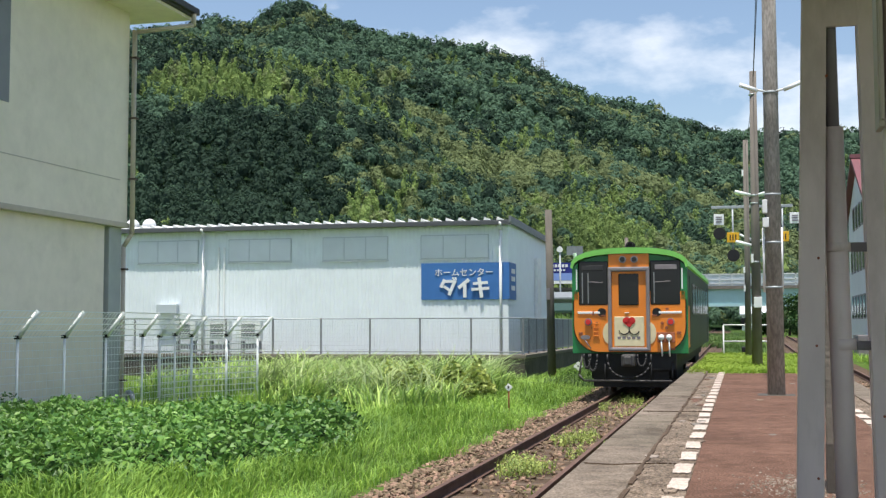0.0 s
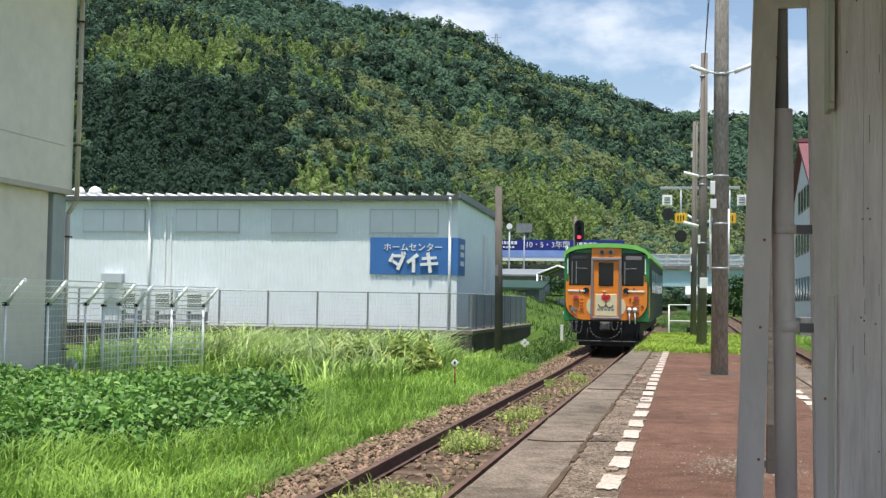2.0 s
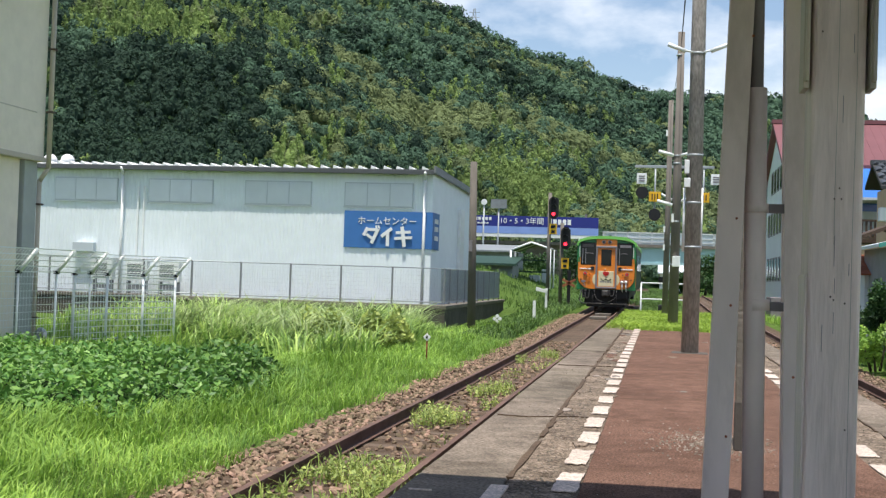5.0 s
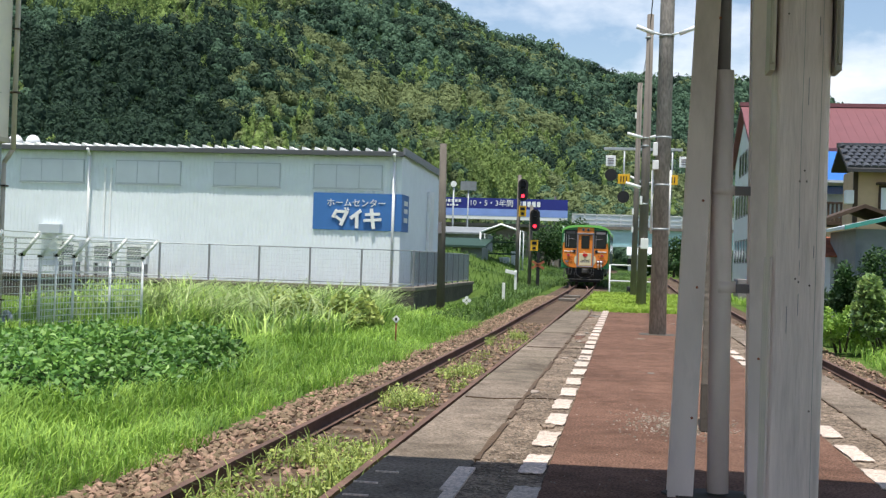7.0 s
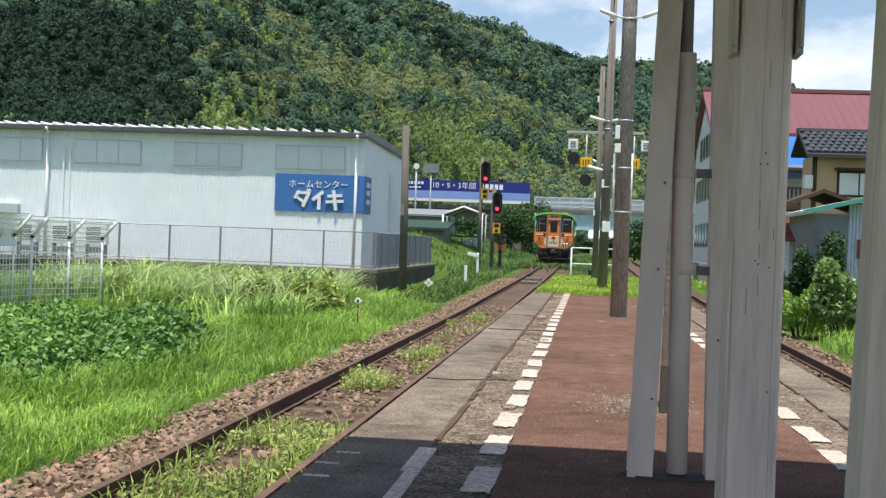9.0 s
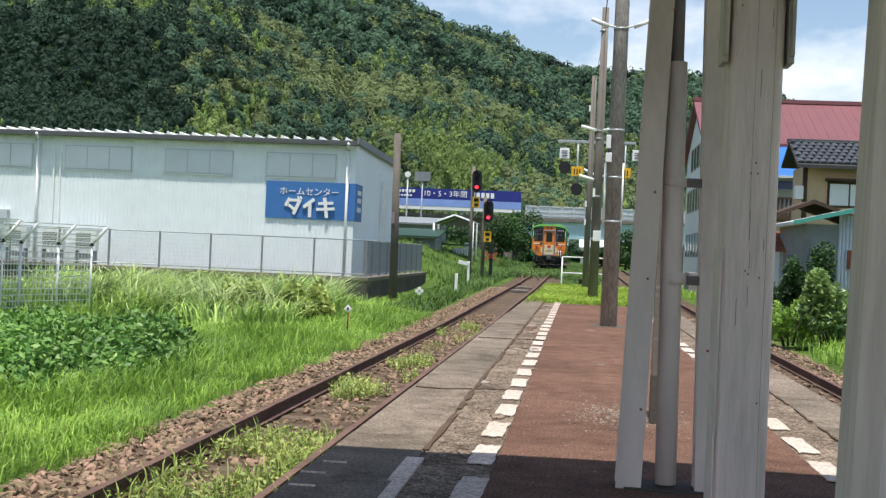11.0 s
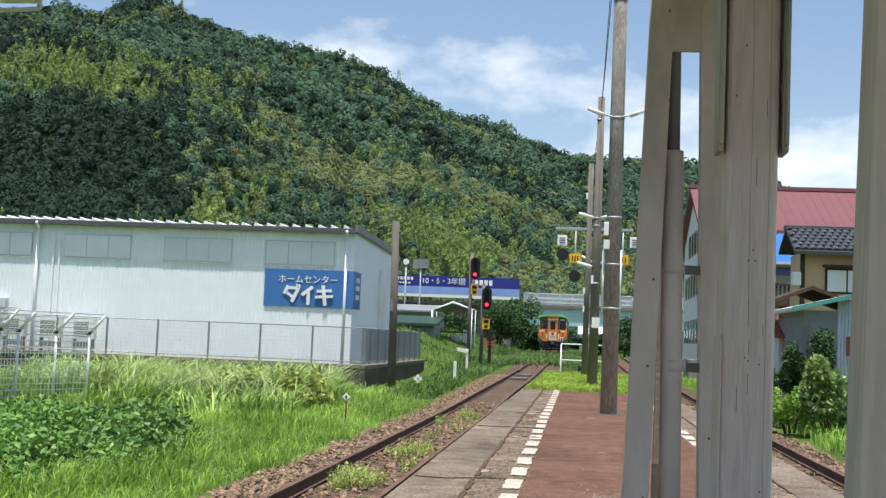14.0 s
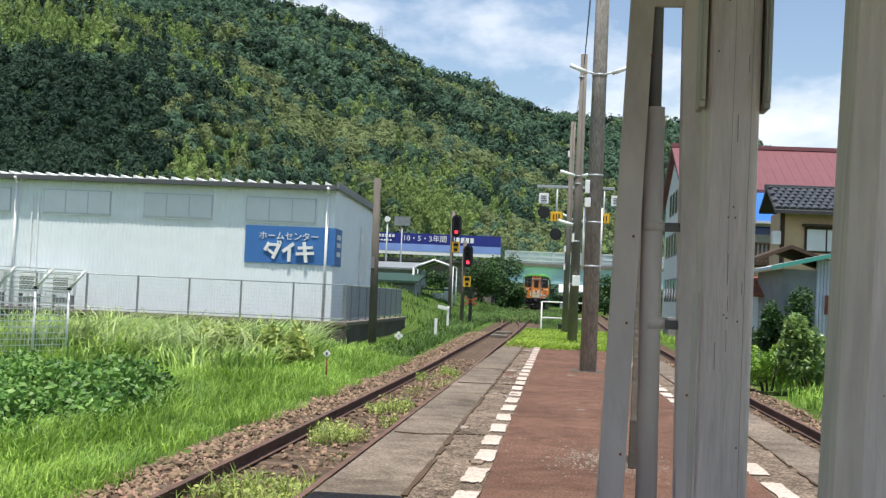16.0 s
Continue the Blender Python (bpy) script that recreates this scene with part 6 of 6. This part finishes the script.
    while len(pts) < 46000:
        x, y = rnd.uniform(-16.8, -5.5), rnd.uniform(11.6, 21.9)
        h = mound(x, y)
        if h < 0.03:
            continue
        pts.append((x, y, ground_z(x, y) + h * rnd.uniform(0.35, 1.08) + rnd.uniform(-0.03, 0.08)))
    leaves("vine_leaves", pts, M_LEAF, 0.056, None, "dense dark green broad-leaved vine thicket", "thicket", "stuff", 6, 0.5)
    # weeds between and beside the rails
    pts, pts2 = [], []
    for _ in range(20000):
        y = 4.5 + 26 * rnd.random() ** 1.4
        x = rnd.uniform(-3.05, -1.65)
        if noise.noise((x * 1.3, y * 0.55, 11)) + 0.25 * noise.noise((x * 4, y * 4, 1)) < -0.10 + (0.24 if y > 11 else -0.20) + (0.1 if y > 17 else 0):
            continue
        if abs(x + 3.16) < 0.05 or abs(x + 2.06) < 0.05:
            continue
        (pts if rnd.random() < 0.55 else pts2).append((x, y, -0.86 + rnd.random() * 0.10, rnd.uniform(0.6, 1.2)))
    pts2 += [(x, y, z + rnd.random() * 0.08, s) for x, y, z, s in pts2 for _ in range(2)]
    blades("track_weeds", pts, M_WEED, "yellow-green grass growing between the rails", "weeds", 0.07, 0.22, 0.013, 0.9, 8)
    leaves("track_weed_leaves", [(x + rnd.uniform(-0.05, 0.05), y + rnd.uniform(-0.05, 0.05), z, s) for x, y, z, s in pts2], M_WEED, 0.026, None, "small leafy weeds growing between the rails", "weeds", "stuff", 9)
    # grass on the platform end and on the far verges
    pts = []
    for _ in range(26000):
        y = 25.2 + 18 * rnd.random()
        x = rnd.uniform(-1.15, 1.9)
        if y < 26.2 and noise.noise((x * 2, y * 2, 3)) < 0.1:
            continue
        pts.append((x, y, -0.045, 1.0))
    blades("platform_grass", pts, M_LAWN, "bright weeds on the disused platform end", "grass", 0.05, 0.15, 0.020, 0.8, 10, 0.4)
    pts = []
    for _ in range(34000):
        y = 36 + 94 * rnd.random() ** 1.2
        x = rnd.choice((rnd.uniform(-15, -4.5), rnd.uniform(-1.0, 1.4) if y > 44 else -6, rnd.uniform(-7, -4.35)))
        if x < -7.5 and y < 60:
            continue
        pts.append((x, y, ground_z(x, y) + (0.02 if x < -4 else 0.1), (1 + (y - 36) * 0.006) * (0.55 if x < -5.8 and y < 61 else 1)))
    blades("verge_grass", pts, M_VERGE, "rough green verge grass along the line", "grass", 0.10, 0.30, 0.032, 0.8, 12, 0.5)
    pts = []
    for _ in range(7000):
        y = 73 + 40 * rnd.random() ** 0.7
        pts.append((rnd.uniform(-5.0, -0.6), y, rail_z(y) - 0.16, 1.0))
    blades("line_weeds", pts, M_VERGE, "weeds grown over the far rails", "weeds", 0.18, 0.42, 0.05, 0.7, 14)
    pts = []
    for _ in range(9000):
        y = 14 + 50 * rnd.random() ** 1.3
        x = rnd.uniform(5.05, 7.5)
        pts.append((x, y, ground_z(x, y), 1.0))
    blades("verge_grass", pts, M_GRASS, "green verge grass beyond the second track", "grass", 0.15, 0.4, 0.03, 0.7, 13)
    # loose stones
    tr = track_left
    shapes = []
    for k in range(6):
        bm = bmesh.new()
        bmesh.ops.create_icosphere(bm, subdivisions=1, radius=1)
        for v in bm.verts:
            v.co *= 0.75 + 0.5 * noise.noise(v.co * 1.3 + Vector((k * 7, 0, 0)))
            v.co.z *= 0.65
        me = bpy.data.meshes.new("stone")
        bm.to_mesh(me)
        vs, fs = np.array([v.co[:] for v in bm.verts]), np.array([[v.index for v in f.verts] for f in bm.faces])
        bm.free()
        me.materials.append(M_BALLASTO)
        shapes.append((me, vs, fs))
    V, Fc, n, made = [], [], 0, 0
    spots = []
    for _ in range(8000):
        y = 5.0 + 52 * rnd.random() ** 1.6
        spots.append((rnd.uniform(-4.45, -3.25), y))
    for _ in range(1500):
        spots.append((rnd.uniform(-3.1, -2.1), 5.0 + 30 * rnd.random() ** 1.2))
    for _ in range(3000):
        spots.append((rnd.uniform(3.9, 5.2), 9 + 30 * rnd.random() ** 1.2))
    for _ in range(900):
        spots.append((rnd.uniform(2.7, 3.8), 9 + 30 * rnd.random() ** 1.2))
    for x, y in sorted(spots, key=lambda q: q[1]):
        c = TRACK_X if x < 0 else TRACK2_X
        u = abs(x - c)
        if abs(u - GAUGE / 2) < 0.07:
            continue
        z = -0.7 + (-0.165 if u < 0.9 else (-0.19 - (u - 1.35) * 0.2 if u > 1.35 else -0.18)) + max(0, y - 30) * 0.01
        s = rnd.uniform(0.024, 0.062)
        m = Matrix.Translation((x, y, z + s * 0.25)) @ Euler((rnd.random() * 0.8, rnd.random() * 0.8, rnd.random() * 6.28)).to_matrix().to_4x4() @ Matrix.Diagonal((s * rnd.uniform(0.8, 1.5), s, s, 1))
        me, vs, fs = rnd.choice(shapes)
        if made < 300 and x < -3.25 and y > 6.0:
            ob = new("stone", me)
            ob.parent = tr
            ob.matrix_world = m
            made += 1
            continue
        mm = np.array(m)
        V.append(vs @ mm[:3, :3].T + mm[:3, 3])
        Fc.append(fs + n)
        n += len(vs)
    raw("loose_stones", np.concatenate(V).tolist(), np.concatenate(Fc).tolist(), M_BALLAST, tr, "brown crushed ballast stones", "", "stuff")
    # pebbles loose on the worn strips of the platform
    V, Fc, n = [], [], 0
    for _ in range(2000):
        y, s = 4.0 + 16 * rnd.random() ** 1.5, rnd.uniform(0.003, 0.009)
        x = rnd.choice((rnd.gauss(-0.58, 0.07), rnd.gauss(-0.58, 0.07), rnd.uniform(-1.1, 1.8), rnd.gauss(1.40, 0.08)))
        me, vs, fs = rnd.choice(shapes)
        V.append(vs * s + np.array([x, y, s * 0.2]))
        Fc.append(fs + n)
        n += len(vs)
    raw("pebbles", np.concatenate(V).tolist(), np.concatenate(Fc).tolist(), M_PALEGRIT, None, "small pale pebbles loose on the platform", "gravel", "stuff")
    # pale gravel scattered round the slim post
    V, Fc, n = [], [], 0
    for _ in range(900):
        x, y, s = rnd.gauss(0.36, 0.17), rnd.gauss(7.7, 0.30), rnd.uniform(0.003, 0.012)
        me, vs, fs = rnd.choice(shapes)
        V.append(vs * s + np.array([x, y, s * 0.2]))
        Fc.append(fs + n)
        n += len(vs)
    raw("scattered_gravel", np.concatenate(V).tolist(), np.concatenate(Fc).tolist(), M_PALEGRIT, None, "pale gravel scattered on the red paving", "gravel", "stuff")


def shrub(at, rx, ry, h, n, size, label, seed, material=None, name="shrub"):
    rnd = random.Random(seed)
    sh = thing(name, label, "shrub", at=at)
    lumps = [(rnd.uniform(-0.6, 0.6) * rx, rnd.uniform(-0.6, 0.6) * ry, h * rnd.uniform(0.35, 0.8), rnd.uniform(0.28, 0.5)) for _ in range(9)]
    for k in range(3):
        l = lumps[k]
        tube_part("stem", (0.1 * (k - 1), 0, 0), (l[0], l[1], l[2]), 0.035, M_BARK, sh, "", 0.015, 6)
    pts = []
    for _ in range(n):
        cx, cy, cz, r = rnd.choice(lumps)
        d = Vector((rnd.gauss(0, 1), rnd.gauss(0, 1), rnd.gauss(0, 1))).normalized() * r * rnd.uniform(0.6, 1.05)
        pts.append((cx + d.x * rx, cy + d.y * ry, max(0.03, cz + d.z * h * 0.6)))
    leaves("foliage", pts, material or M_LEAF, size, sh, "green leaves", seed=seed, up=0.3)
    return sh


def tree(at, h, r, label, seed, mt):
    rnd = random.Random(seed)
    t = thing("tree", label, "tree", at=at)
    bm = bmesh.new()
    tube(bm, (0, 0, 0), (0.1, 0, h * 0.6), 0.16, 0.08, 8)
    lumps = []
    for k in range(9):
        a, q = rnd.random() * 6.283, rnd.uniform(0.15, 0.75) * r
        p = (q * math.cos(a), q * math.sin(a), h * rnd.uniform(0.35, 0.9))
        tube(bm, (0.08, 0, h * rnd.uniform(0.25, 0.5)), p, 0.05, 0.02, 5)
        lumps.append((*p, r * rnd.uniform(0.35, 0.6)))
    part("trunk", bm, M_BARK, t, "brown trunk and limbs")
    pts = []
    for _ in range(2600):
        cx, cy, cz, q = rnd.choice(lumps)
        d = Vector((rnd.gauss(0, 1), rnd.gauss(0, 1), rnd.gauss(0, 1))).normalized() * q * rnd.uniform(0.55, 1.05)
        pts.append((cx + d.x, cy + d.y, max(0.3, cz + d.z)))
    leaves("crown", pts, mt, 0.16, t, "leafy crown", seed=seed, up=0.3)


def build_shrubs():
    dark = mat("dark shrub leaves", (0.026, 0.064, 0.020), 0.7, 0.3, 1.2, 0, island=0.45, tint=(0.045, 0.11, 0.025), transl=0.2)
    glossy = mat("glossy shrub leaves", (0.17, 0.29, 0.07), 0.3, 0.3, 1.2, 0, island=0.45, tint=(0.27, 0.38, 0.14), transl=0.25, spec=0.6)
    shrub((5.75, 28.2, -0.85), 0.72, 0.8, 1.85, 4600, 0.08, "bushy broad-leaved shrub with glossy pale leaves", 31, glossy)
    shrub((4.95, 28.6, -0.85), 0.6, 0.9, 1.05, 2600, 0.05, "low bright green bush beside the second track", 32, M_GRASS)
    shrub((5.35, 31.0, -0.85), 0.6, 0.7, 2.1, 3200, 0.06, "dark green bush before the sheds", 33, dark)
    shrub((6.05, 31.0, -0.85), 0.5, 0.6, 2.5, 2600, 0.05, "thin tall dark green shrub before the sheds", 34, dark)
    shrub((7.0, 29.0, -0.85), 0.9, 1.0, 1.7, 3200, 0.06, "green shrub at the garden edge", 35)
    for k, (x, y, h, r) in enumerate(((-8.0, 122, 5.2, 2.4), (-5.6, 127, 6.5, 2.6), (-4.6, 119, 3.2, 1.5), (-11.5, 112, 4.0, 2.2), (-14.5, 108, 5.0, 2.4), (-17.5, 104, 4.6, 2.4), (4.5, 118, 5.0, 2.6), (7.5, 110, 4.5, 2.5), (2.4, 120, 2.6, 1.4), (5.5, 95, 3.0, 1.6), (-20, 96, 5, 2.5))):
        tree((x, y, -0.6), h, r, "dark leafy tree near the road bridge", 50 + k, dark)


def build_vent_pipe():
    vp = thing("bent_pipe", "grey bent pipe rising beside the fence foot", "pipe", at=(-13.3, 24.0, -0.95))
    bm = bmesh.new()
    tube(bm, (-0.10, 0, 0), (-0.10, 0, 0.42), 0.055, n=12)
    tube(bm, (-0.10, 0, 0.40), (0.0, -0.02, 0.50), 0.055, n=12)
    tube(bm, (0.0, -0.02, 0.50), (0.10, -0.04, 0.44), 0.058, n=12)
    tube(bm, (0.10, -0.04, 0.45), (0.13, -0.05, 0.28), 0.060, n=12)
    part("pipe", bm, M_GALV, vp, "", True)


build_green()
build_vent_pipe()
build_shrubs()

# ---- what moves ----
def motions():
    rows = [(0.0, 28.6), (1.5, 36.3), (3.5, 47.2), (5.0, 56.4), (7.5, 73.0), (9.0, 82.2), (11.5, 97.4), (12.5, 103.4), (14.5, 115.6), (16.0, 125.0)]
    walk(rail_car, [(t, pose(TRACK_X + bend(y), y, rail_z(y + 3), 0.4, 0, -math.degrees(math.atan2(bend(y + 14) - bend(y), 14)))) for t, y in rows])


motions()
